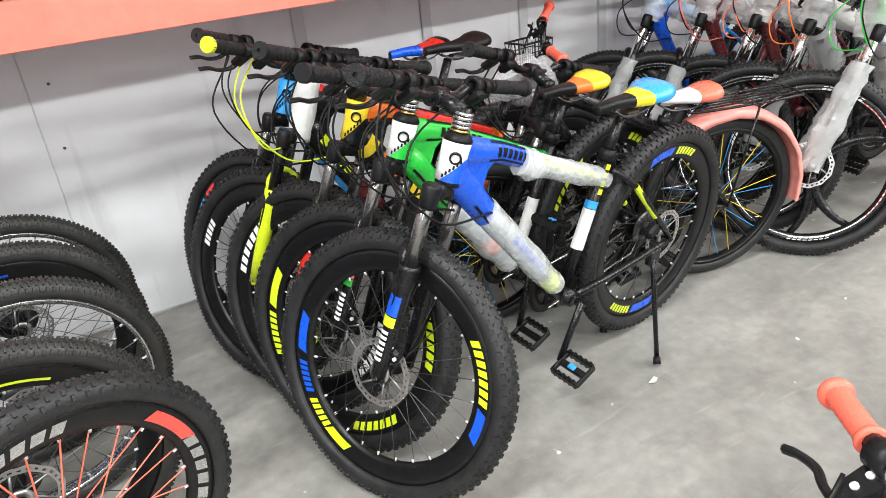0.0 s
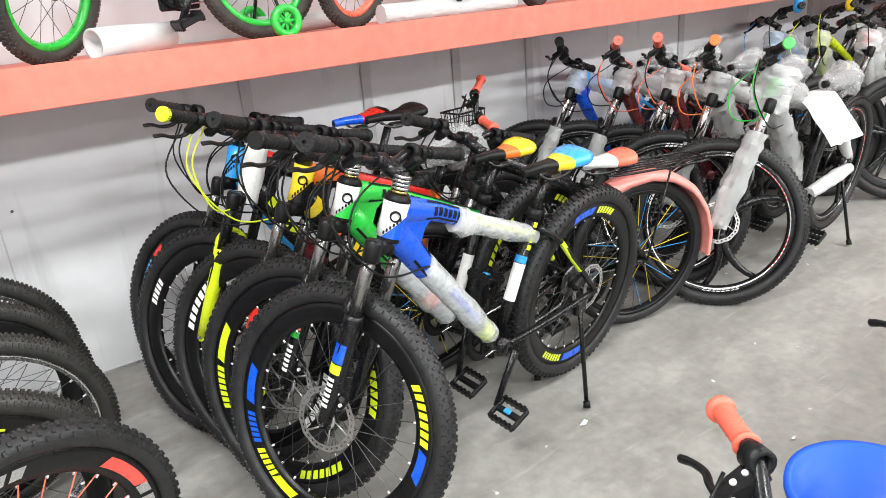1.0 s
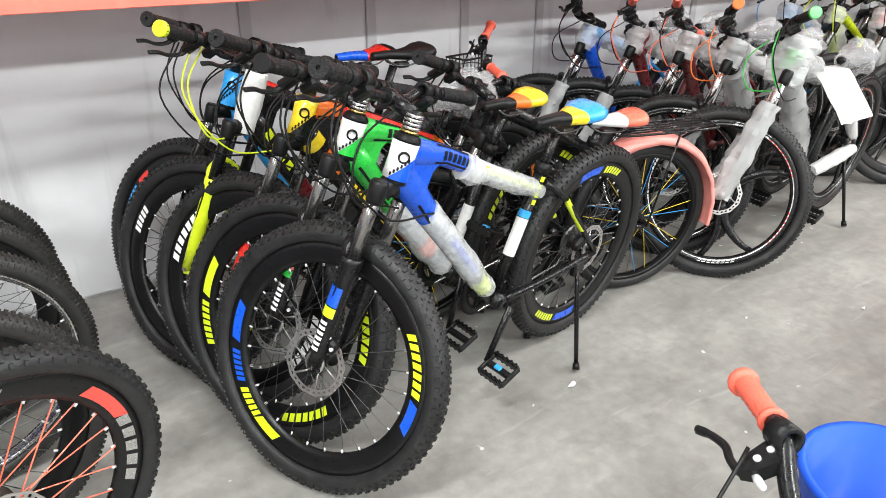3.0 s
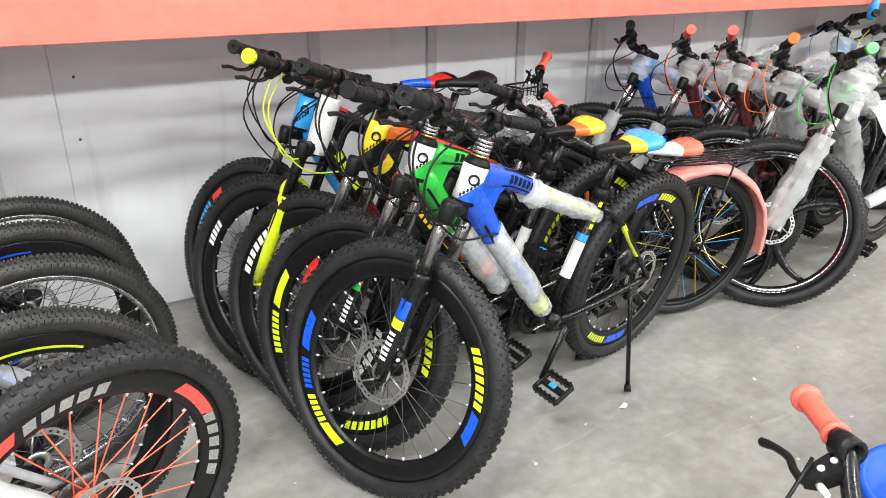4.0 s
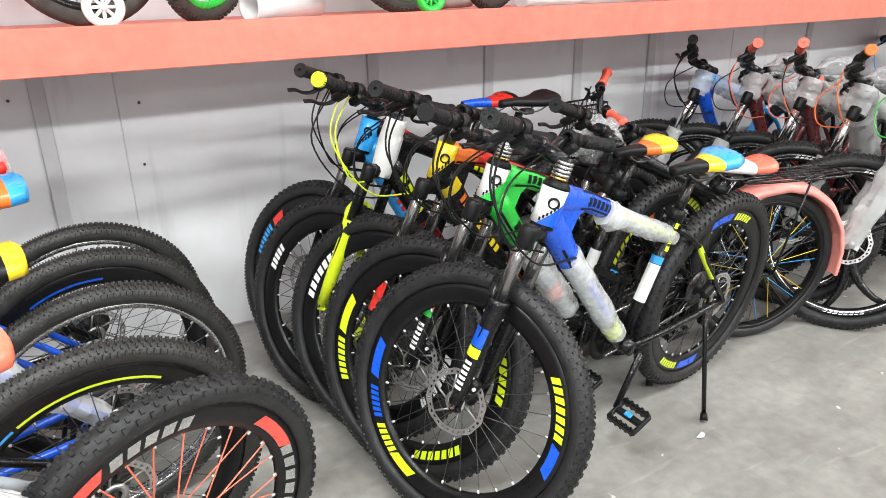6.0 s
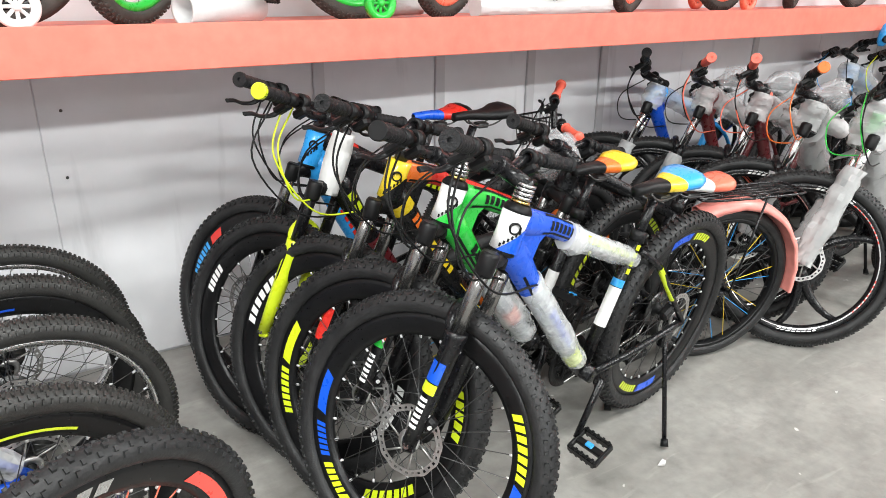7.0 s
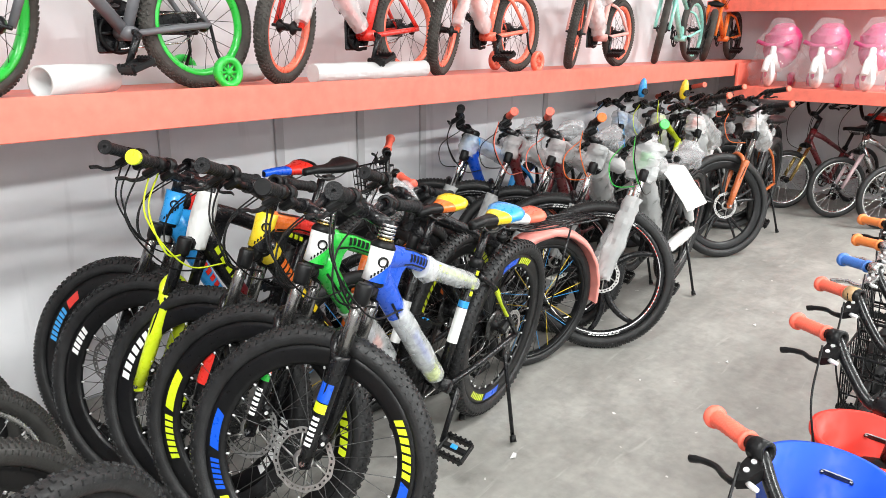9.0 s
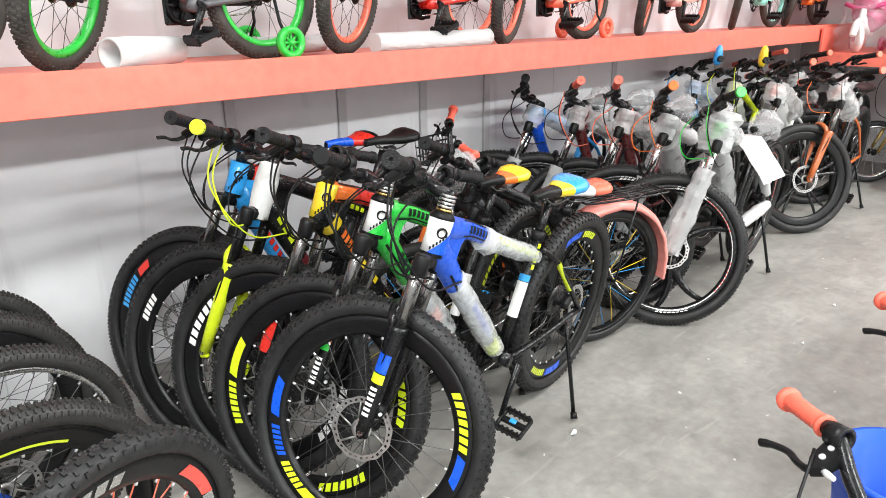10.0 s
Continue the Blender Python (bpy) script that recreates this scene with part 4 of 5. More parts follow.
    for i, cm in enumerate(o.get("cables", (PLAST, PLAST, PLAST))):
        sy = 1 if i % 2 == 0 else -1
        s0 = B @ (C + Vector((0.02, sy * (0.12 + 0.02 * i), rise - 0.01)))
        e0 = S @ (cr + Vector((0.0, sy * 0.035, -0.02 - 0.02 * i))) if i < 2 else dt[0].lerp(dt[1], 0.25) + Vector((0, sy * 0.026, 0.0))
        bulge = o.get("bulge", 0.09) + 0.02 * i
        m1 = s0.lerp(e0, 0.35) + Vector((bulge, 0.03 * sy, 0.0))
        m2 = s0.lerp(e0, 0.75) + Vector((bulge * 0.9, 0.04 * sy, -0.03))
        part("cable", tube(bez([s0, m1, m2, e0], 7), 0.0026, 6), cm, bike)
    # wrapping
    for s0, s1, which, r, mt in o.get("wraps", ()):
        p0, p1 = {"tt": tt, "dt": dt, "st": (bb, st), "ht": (ht0, ht1), "leg": (cr + Vector((0, hw, 0)), Vector((0, hw, R))), "legr": (cr + Vector((0, -hw, 0)), Vector((0, -hw, R))), "cs": (bb + Vector((0, 0.045, 0)), rh + Vector((0, 0.06, 0))),
                  "ss": (st + Vector((0, 0.03, 0)), rh + Vector((0, 0.06, 0)))}[which]
        k0, k1 = p0.lerp(p1, s0), p0.lerp(p1, s1)
        part({"bubble_wrap": "bubble_wrap", "plastic_film": "plastic_bag"}.get(mt.name, "foam_wrap"), bag([k0, k0.lerp(k1, 0.33), k0.lerp(k1, 0.66), k1], [r * 0.92, r, r * 1.04, r * 0.9], fx * 7 + s0 * 5, 14, {BUBBLE: 0.14, PAPER: 0.03, FOAM: 0.12}.get(mt, 0.3)), mt, bike,
             m=S if which in ("leg", "legr") else None)
    if o.get("sbag"):
        part("plastic_bag", bag([sm @ Vector((0.12, 0, -0.01)), sm @ Vector((0.03, 0, 0.005)), sm @ Vector((-0.06, 0, 0.0)), sm @ Vector((-0.14, 0, 0.02))], [0.03, 0.045, 0.075, 0.05], fx * 5, 16, 0.4), THINFILM, bike)
    if o.get("bulb"):
        q0, q1 = B @ half[3], B @ half[4]
        dd = (q1 - q0).normalized()
        c0 = q1 - dd * 0.02
        part("grip_cover", tube([c0 + Vector((0, 0, h)) for h in (-0.03, -0.01, 0.03, 0.07, 0.085)], [0.014, 0.024, 0.025, 0.018, 0.007], 14), o["bulb"], bike)
    if o.get("box"):
        part("saddlebag", box(ht1 + Vector((-0.12, 0.0, 0.06)), (0.17, 0.16, 0.13), 0.03), PLAST, bike)
        part("bag_lid", box(ht1 + Vector((-0.12, 0.0, 0.13)), (0.18, 0.17, 0.035), 0.012), o["box"], bike)
    if o.get("sheet"):
        c = tt[0].lerp(tt[1], 0.62)
        n, m_, vs, fs = 8, 10, [], []
        for i in range(n + 1):
            for j in range(m_ + 1):
                u, v = i / n - 0.5, j / m_ - 0.5
                yy = math.copysign(min(abs(v) * 0.3, 0.05) , v) + math.copysign(max(0, abs(v) - 0.17) * 0.4, v)
                vs.append(c + Vector((u * 0.32 + 0.02 * v, yy + 0.012 * noise.noise(Vector((u * 6, v * 6, fx))), 0.035 - max(0, abs(v) - 0.14) * 0.42 + 0.02 * u)))
        for i in range(n):
            for j in range(m_):
                k = i * (m_ + 1) + j
                fs.append((k, k + 1, k + m_ + 2, k + m_ + 1))
        top = len(vs)
        vs += [p - Vector((0, 0, 0.003)) for p in vs]
        fs += [tuple(top + i for i in q[::-1]) for q in fs]
        part("paper_sheet", (vs, fs, True), PAPER, bike)
    # extras
    if o.get("trainers"):
        for sy in (1, -1):
            c = Vector((-WB - 0.01, sy * 0.13, 0.052 + 0.004))
            arm = part("stabiliser_arm", tube([rh + Vector((0, sy * 0.066, 0)), Vector((-WB - 0.01, sy * 0.075, 0.12)), c + Vector((0, -sy * 0.012, 0))], 0.006, 6), PLAST, bike)
            part("stabiliser_wheel", join(lathe([(0.03, -0.012), (0.046, -0.014), (0.052, -0.009), (0.052, 0.009), (0.046, 0.014), (0.03, 0.012)], 28), *[tube([(0, 0, 0), (0.034 * math.cos(q), 0, 0.034 * math.sin(q))], 0.005, 5) for q in [k * math.pi / 4 for k in range(8)]],
                                          lathe([(0.0005, -0.014), (0.01, -0.014), (0.01, 0.014), (0.0005, 0.014)], 12, False)), o["trainers"], arm, m=Matrix.Translation(c))
    if o.get("chainguard"):
        part("chain_guard", join(box(bb.lerp(rh, 0.45) + Vector((0, -0.06, 0.02)), ((bb - rh).length + 0.1, 0.012, 0.075), 0.006), box(bb + Vector((0, -0.06, 0)), (0.13, 0.013, 0.12), 0.02)), o["chainguard"], bike)
    if o.get("mudguard"):
        n, vs, fs = 22, [], []
        for k in range(n + 1):
            t = radians(o.get("mg0", 60) + (o.get("mg1", 195) - o.get("mg0", 60)) * k / n)
            for yy, dr in ((-0.048, 0.004), (-0.042, 0.022), (-0.02, 0.034), (0.02, 0.034), (0.042, 0.022), (0.048, 0.004), (0.034, 0.01), (-0.034, 0.01)):
                r = Rr + dr
                vs.append(rh + Vector((r * math.cos(t), yy + 0.002 * math.sin(k * 2.1), r * math.sin(t) + 0.0015 * math.sin(k * 1.7))))
        for k in range(n):
            for j in range(8):
                fs.append((k * 8 + j, k * 8 + (j + 1) % 8, (k + 1) * 8 + (j + 1) % 8, (k + 1) * 8 + j))
        part("mudguard", (vs, fs, True), o["mudguard"], bike, o.get("mglabel", ""))
    if o.get("rack"):
        zr = Rr * 2 + 0.05
        x0, x1 = -WB + 0.16, -WB - 0.24
        rails = [tube(bez([(x0, 0, zr), (x0 - 0.04, 0.05, zr), (x1 + 0.04, 0.06, zr), (x1, 0.03, zr), (x1, -0.03, zr), (x1 + 0.04, -0.06, zr), (x0 - 0.04, -0.05, zr), (x0, 0, zr)], 5), 0.0045, 6)]
        for k in range(4):
            rails.append(tube([(x0 - 0.03, -0.03 + 0.02 * k, zr), (x1, -0.03 + 0.02 * k, zr)], 0.003, 5))
        rk = part("rear_rack", join(*rails), BLACK, bike)
        for sy in (1, -1):
            part("rack_strut", tube([rh + Vector((0, sy * 0.07, 0)), (-WB - 0.08, sy * 0.06, zr)], 0.004, 6), BLACK, rk)
    if o.get("basket"):
        bc = B @ (C + Vector((0.13, 0, 0.0 + o.get("bz", 0.0)))) if not kid else C + Vector((o.get("bx", 0.14), 0, o.get("bz", 0.0)))
        bw, bd, bh = o.get('bsize', (0.15, 0.1, 0.17))
        wires = []
        for lv in range(4):
            zz, q = -bh * lv / 3, 1 - 0.12 * lv / 3
            wires.append(tube([bc + Vector((sx * bd * q, sy * bw * q, zz)) for sx, sy in ((-1, -1), (1, -1), (1, 1), (-1, 1), (-1, -1))], 0.0042 if lv == 0 else 0.0024, 5))
        for k in range(7):
            f = -1 + 2 * k / 6
            for s in (1, -1):
                wires.append(tube([bc + Vector((s * bd, f * bw, 0)), bc + Vector((s * bd * 0.88, f * bw * 0.88, -bh))], 0.0022, 4))
                wires.append(tube([bc + Vector((f * bd, s * bw, 0)), bc + Vector((f * bd * 0.88, s * bw * 0.88, -bh))], 0.0022, 4))
            wires.append(tube([bc + Vector((-bd * 0.88, f * bw * 0.88, -bh)), bc + Vector((bd * 0.88, f * bw * 0.88, -bh))], 0.0022, 4))
        part("wire_basket", join(*wires), BLACK, bike)
    if o.get("bucket"):
        bc = C + Vector((o.get("bx", 0.15), o.get("by", 0), o.get("bz", -0.02)))
        ro_, ri_, h = 0.118, 0.113, 0.2
        bk = part("bucket", moved(lathe([(0.0005, -h), (ro_ * 0.78, -h), (ro_, -0.012), (ro_ + 0.006, -0.01), (ro_ + 0.006, 0), (ri_, 0), (ri_ * 0.78, -h + 0.006), (0.0005, -h + 0.006)], 40, False), Matrix.Translation(bc) @ pose(0, 0, 0, 90, 0, 0)), o["bucket"], bike, "plastic handlebar bucket")
        part("bucket_bracket", join(box(bc + Vector((-ri_ * 0.93, 0.0, -0.05)), (0.004, 0.075, 0.012), 0.0015), box(bc + Vector((-ri_ * 0.93 + 0.003, 0.026, -0.05)), (0.008, 0.008, 0.008), 0.002), box(bc + Vector((-ri_ * 0.93 + 0.003, -0.026, -0.05)), (0.008, 0.008, 0.008), 0.002)), DARKSTEEL, bk)
    return bike


# ---- the five mountain bicycles in the middle ----
H1 = 189.0
G1 = "mountain bicycles parked side by side"
bicycle("blue and white mountain bicycle partly in bubble wrap on its kickstand", 1.168, 1.325, H1, 7, dict(hang=71, crown_up=0.098, barw=0.308, 
    headm=WHITE, ttm=PALE, dtm=PALE, stm=BLACK, badgem=MATT, spring=True, ht=0.1, stemh=0.024, crank=-55, pdot=True, ssdec=NEON,
    ttdrop=0.035, sscale=0.93, gusset=BLUE, ttdec=((0.0, 0.42, 0, BLUE), (0.16, 0.42, -1, MATT), (0.2, 0.42, 7, MATT), (0.5, 0.92, 9, NEON)), dtdec=((0.0, 0.27, 0, BLUE), (0.16, 0.27, -1, MATT), (0.45, 0.74, 7, BLUE), (0.8, 0.9, 0, NEON), (0.9, 1.0, 0, BLACK)), stdec=((0.34, 0.63, 0, WHITE), (0.635, 0.69, 0, SKY), (0.74, 0.97, 4, NEON)),
    wraps=((0.38, 1.0, "tt", 0.028, BUBBLE), (0.36, 0.5, "tt", 0.033, FILM), (0.25, 0.91, "dt", 0.032, BUBBLE)), forkdecal=((0.22, 0.4, 0, BLUE), (0.41, 0.5, 0, NEON), (0.54, 0.84, 6, WHITE)),
    decals=((158, 192, 7, NEON), (193, 210, 0, BLUE), (2, 24, 0, BLUE), (300, 316, 0, NEON), (318, 336, 5, NEON), (339, 358, 6, BLUE)),
    rdecals=((100, 122, 6, NEON), (72, 95, 0, BLUE), (290, 315, 7, NEON), (262, 286, 0, BLUE)), rspin=0, spin=0,
    sdec=((0.5, 0.7, YELLOW), (0.7, 1.1, SKY)), saddle=0.775, stand=True), group=G1)
bicycle("green, white and black mountain bicycle with yellow rim decals", 1.165, 1.545, H1, 7, dict(hang=71, crown_up=0.098, barw=0.308, 
    headm=WHITE, ttm=GREEN, dtm=GREEN, stm=BLACK, spring=True, ht=0.1, ttdrop=0.03, ttdec=((0.1, 0.9, -1, MATT), (0.18, 0.45, 7, MATT)), dtdec=((0.08, 0.42, -1, MATT), (0.2, 0.42, 5, MATT), (0.42, 0.7, 0, PALE), (0.7, 0.8, 0, CORAL), (0.8, 1.0, 0, PALE)), stdec=((0.18, 0.55, 0, WHITE),),
    wraps=((0.4, 0.95, "dt", 0.042, BUBBLE),), forkdecal=((0.25, 0.38, 0, CORAL), (0.39, 0.46, 0, GREEN), (0.54, 0.84, 6, WHITE)), crank=-70,
    decals=((330, 358, 7, NEON), (0, 24, 0, NEON), (150, 190, 7, NEON), (228, 262, 7, NEON)), rdecals=((60, 100, 7, NEON), (150, 190, 7, NEON)), spin=-8, saddle=0.775, sscale=0.86, sdec=((0.5, 0.68, ORANGE), (0.68, 1.1, YELLOW)), capm=PLAST, stemh=0.0, cables=(PLAST, PLAST, PLAST, PLAST)), group=G1)
bicycle("orange, yellow and black mountain bicycle with white rim lettering", 1.145, 1.765, H1, 7, dict(hang=71, crown_up=0.098, barw=0.308, 
    headm=YELLOW, ttm=ORANGE, dtm=BLACK, stm=ORANGE, ttdec=((0.2, 0.9, 0, RED), (0.05, 0.9, -1, MATT)), dtdec=((0.06, 0.12, 0, YELLOW), (0.16, 0.3, 4, ORANGE), (0.35, 0.6, 5, YELLOW)), forkm=BLACK, forkdecal=((0.4, 0.75, 0, RED),),
    decals=((14, 56, 7, WHITE), (190, 230, 7, WHITE)), rdecals=((70, 120, 0, ORANGE), (180, 230, 0, ORANGE)), saddle=0.76, sbag=True, cables=(PLAST, PLAST, PLAST, PLAST)), group=G1)
bicycle("black and neon yellow mountain bicycle with white wrapped head tube", 1.09, 1.99, H1, 7, dict(hang=71, crown_up=0.098, barw=0.308, 
    headm=BLACK, badge=False, ttm=BLACK, dtm=BLACK, forkm=NEON, bracem=NEON, stan=BLACK, split=0.37, dtdec=((0.12, 0.4, 4, NEON), (0.45, 0.7, 0, DKRED)), ttdec=((0.6, 0.95, 6, NEON),),
    wraps=((-0.35, 1.35, "ht", 0.034, PAPER),), decals=((20, 40, 5, WHITE), (215, 235, 0, NEON)), saddle=0.865, bb=0.475, sscale=0.88, capm=NEON, capside=1, sdec=((0.82, 0.9, NEON),), cables=(NEON, PLAST, NEON, PLAST, PLAST)), group=G1)
bicycle("blue, red and black mountain bicycle standing against the wall", 1.115, 2.2, H1, 7, dict(hang=71, crown_up=0.098, barw=0.308, 
    headm=SKY, ttm=BLACK, dtm=SKY, ttdec=((0.1, 0.35, 0, RED), (0.5, 0.85, 0, CORAL)), dtdec=((0.3, 0.6, 5, RED),), decals=((14, 40, 7, SKY), (42, 54, 0, RED), (205, 225, 0, NEON)), saddle=0.835, bb=0.51, sscale=0.86, saddlem=PLAST, sdec=((0.0, 0.6, BLUE), (0.6, 0.85, RED)), cables=(PLAST, PLAST, PLAST, PLAST)), group=G1)

# ---- bicycles between the rows ----
bicycle("small bicycle with rainbow spokes, rear rack and pink-wrapped mudguard", 1.735, 1.775, 165, 4, dict(stand=False, steer=0, 
    R=0.285, WB=0.83, g=0.82, headm=BLACK, frame=BLACK, rainbow=(DARKSTEEL, YELLOW, SKY, DARKSTEEL), nsp=36, decals=(), depth=0.016, knobs=0, tw=0.022, mudguard=PINKFOAM, mglabel="mudguard in pink protective wrap",
    mg0=66, mg1=190, rack=True, saddle=0.66, saddlem=BLACK, sdec=((0.35, 0.66, WHITE), (0.66, 1.1, CORAL)), sscale=0.95, disc=False, bars=-60, stemh=-0.02), group="bicycles parked in rows")
bicycle("child's black bicycle with red grips and a wire basket", 2.36, 2.36, 99, 0, dict(
    name="childs_bicycle", kid=True, R=0.2, WB=0.55, g=0.62, frame=BLACK, knobs=0, tw=0.022, depth=0.014, rim=STEEL, gripm=REDGRIP, basket=True, bsize=(0.075, 0.055, 0.11), bx=0.11, bz=0.045, rise=0.1, stemh=0.09, barw=0.21, saddle=0.52, disc=False, steer=50, sscale=0.85, cables=(PLAST, PLAST), stand=False), group="child's bicycles")

# ---- second row, in plastic covers ----
G2 = "plastic-covered bicycles parked in the second row"
MAG = dict(mag=3, depth=0.03, knobs=110, tw=0.027, steer=-62, R=0.325, rim=BLACK, WB=1.03, stan=CHROME)
ROW2 = (
    ("black bicycle with cast wheels and green cable, wrapped in clear plastic", 2.89, 1.455, dict(headm=GREEN, ttm=BLACK, dtm=BLACK, cables=(GREEN, GREEN, PLAST), capm=GREEN, decals=((20, 50, 8, WHITE), (100, 130, 8, WHITE), (130, 168, -1, SIGNAL), (195, 228, -1, SIGNAL), (255, 285, 8, WHITE)), saddle=0.74,
        wraps=((0.22, 1.03, "leg", 0.04, FILM), (0.5, 1.05, "legr", 0.045, FILM), (-0.7, 1.6, "ht", 0.07, FILM), (0.02, 0.5, "tt", 0.045, FILM), (0.05, 0.8, "dt", 0.05, FILM), (0.05, 0.95, "cs", 0.03, FOAM), (0.1, 0.8, "ss", 0.024, FOAM)), sheet=True)),
    ("black bicycle with cast wheels and orange cable, wrapped in clear plastic", 2.9, 1.7, dict(headm=BLACK, cables=(ORANGE, ORANGE), capm=ORANGE, decals=((70, 100, 8, WHITE), (130, 160, 8, WHITE)), saddle=0.76,
        wraps=((-0.3, 1.1, "ht", 0.05, FILM), (0.1, 0.6, "tt", 0.04, FOAM), (0.1, 0.9, "dt", 0.055, FILM), (0.4, 0.95, "leg", 0.036, FILM)))),
    ("dark red bicycle with red grips, wrapped in clear plastic", 2.92, 1.93, dict(frame=DKRED, headm=DKRED, gripm=REDGRIP, cables=(CORAL, CORAL, PLAST), decals=((70, 100, 8, WHITE), (200, 225, 0, CORAL)), saddle=0.78,
        wraps=((-0.3, 1.1, "ht", 0.045, FILM), (0.42, 0.92, "leg", 0.034, FILM), (0.5, 0.95, "legr", 0.034, FILM), (0.1, 0.9, "tt", 0.05, FILM)))),
    ("dark red bicycle with red grip ends, in clear plastic", 2.86, 2.15, dict(frame=DKRED, gripm=REDGRIP, cables=(PLAST, PLAST, CORAL), decals=((70, 100, 8, WHITE),), saddle=0.8,
        wraps=((-0.3, 1.1, "ht", 0.045, FILM), (0.42, 0.92, "leg", 0.034, FILM), (0.1, 0.9, "tt", 0.05, FILM)))),
    ("blue bicycle in clear plastic standing against the wall", 2.76, 2.34, dict(frame=SKY, dtm=BLUE, headm=SKY, cables=(PLAST, PLAST, PLAST), saddle=0.8, decals=((70, 110, 0, BLUE),),
        wraps=((-0.3, 1.1, "ht", 0.045, FILM), (0.35, 0.85, "leg", 0.036, FILM), (0.1, 0.9, "tt", 0.04, FILM)))),
)
for i, (lab, x, y, o) in enumerate(ROW2):
    bicycle(lab, x + 0.03, y + 0.03, 185.5, 6, {**MAG, **o, "sbag": True, "decals": ((0, 359, -1, STEEL), *o.get("decals", ())), "spin": 37 * i, "steer": -62 - 5 * (i % 3), "stemh": -0.012, "rise": 0.014, "bulge": 0.13}, group=G2)

# ---- third and fourth rows ----
G3 = "bicycles parked further along the wall"
ROW3 = (
    ("black and orange bicycle with a many-spoked cast wheel", 4.62, 1.58, dict(mag=5, steer=-42, stemh=-0.03,  forkm=BURNT, csm=BURNT, ssm=BURNT, headm=BURNT, cables=(PLAST, ORANGE), capm=CORAL, wraps=((-0.2, 1.1, "ht", 0.05, FILM), (0.1, 0.9, "tt", 0.06, FILM)))),
    ("neon yellow bicycle with yellow grip ends in clear plastic", 4.42, 2.11, dict(headm=NEON, frame=NEON, cables=(NEON, NEON, PLAST), bulb=YELLOW, wraps=((-0.2, 1.1, "ht", 0.045, FILM), (0.1, 0.9, "dt", 0.06, FILM)))),
    ("light blue bicycle with blue grips in clear plastic", 4.36, 2.35, dict(headm=SKY, frame=SKY, cables=(PLAST, SKY), bulb=SKY, wraps=((-0.2, 1.1, "ht", 0.05, FILM), (0.1, 0.9, "tt", 0.06, FILM)))),
    ("silver bicycle with red grips beside the wall", 5.32, 2.36, dict(headm=STEEL, frame=BLACK, cables=(PLAST,), gripm=REDGRIP, wraps=((-0.2, 1.1, "ht", 0.045, FILM), (0.1, 0.9, "tt", 0.05, FILM)))),
    ("red and white bicycle in a clear plastic cover", 4.45, 1.87, dict(headm=CORAL, frame=WHITE, cables=(PLAST,), capm=CORAL, wraps=((-0.3, 1.1, "ht", 0.06, FILM), (0.0, 0.9, "tt", 0.07, FILM), (0.0, 0.7, "dt", 0.07, FILM)))),
    ("pink and white bicycle in a clear plastic cover", 5.35, 1.8, dict(headm=PINK, frame=WHITE, cables=(PLAST,), capm=CORAL, wraps=((-0.3, 1.1, "ht", 0.06, FILM), (0.0, 0.9, "tt", 0.07, FILM)))),
    ("dark bicycle with red grips in a clear plastic cover", 5.32, 2.08, dict(headm=BLACK, frame=DKRED, cables=(PLAST,), capm=CORAL, wraps=((-0.3, 1.1, "ht", 0.05, FILM), (0.0, 0.9, "tt", 0.06, FILM)))),
)
for i, (lab, x, y, o) in enumerate(ROW3):
    bicycle(lab, x, y, 184, 5, {"knobs": 0, "steer": -45, "saddle": 0.78, "spin": 23 * i, "stand": i == 0, **o}, group=G3)

# ---- bicycles by the end wall ----
G4 = "small bicycles parked under the end shelf"
for lab, x, y, hd, o in (
    ("dark red bicycle with gold fork by the end wall", 6.29, 1.68, 150, dict(frame=DKRED, forkm=GOLD, rim=STEEL)),
    ("silver bicycle with dark saddlebag and white-lettered tyres by the end wall", 6.22, 1.29, 150, dict(box=RED, frame=STEEL, forkm=mat("pale_pink_fork", (0.6, 0.45, 0.47), 0.35), rim=STEEL)),
    ("dark bicycle under the end shelf", 6.1, 0.93, 150, dict(frame=BLACK, forkm=BLACK, rim=STEEL)),
):
    bicycle(lab, x, y, hd, 4, dict(kid=True, R=0.235, WB=0.74, tw=0.022, depth=0.016, knobs=0, spoke=STEEL, rsp=0.0014, rise=0.1, saddle=0.62, steer=-15, stemh=0.05, disc=False, stand=False, **o), group=G4)

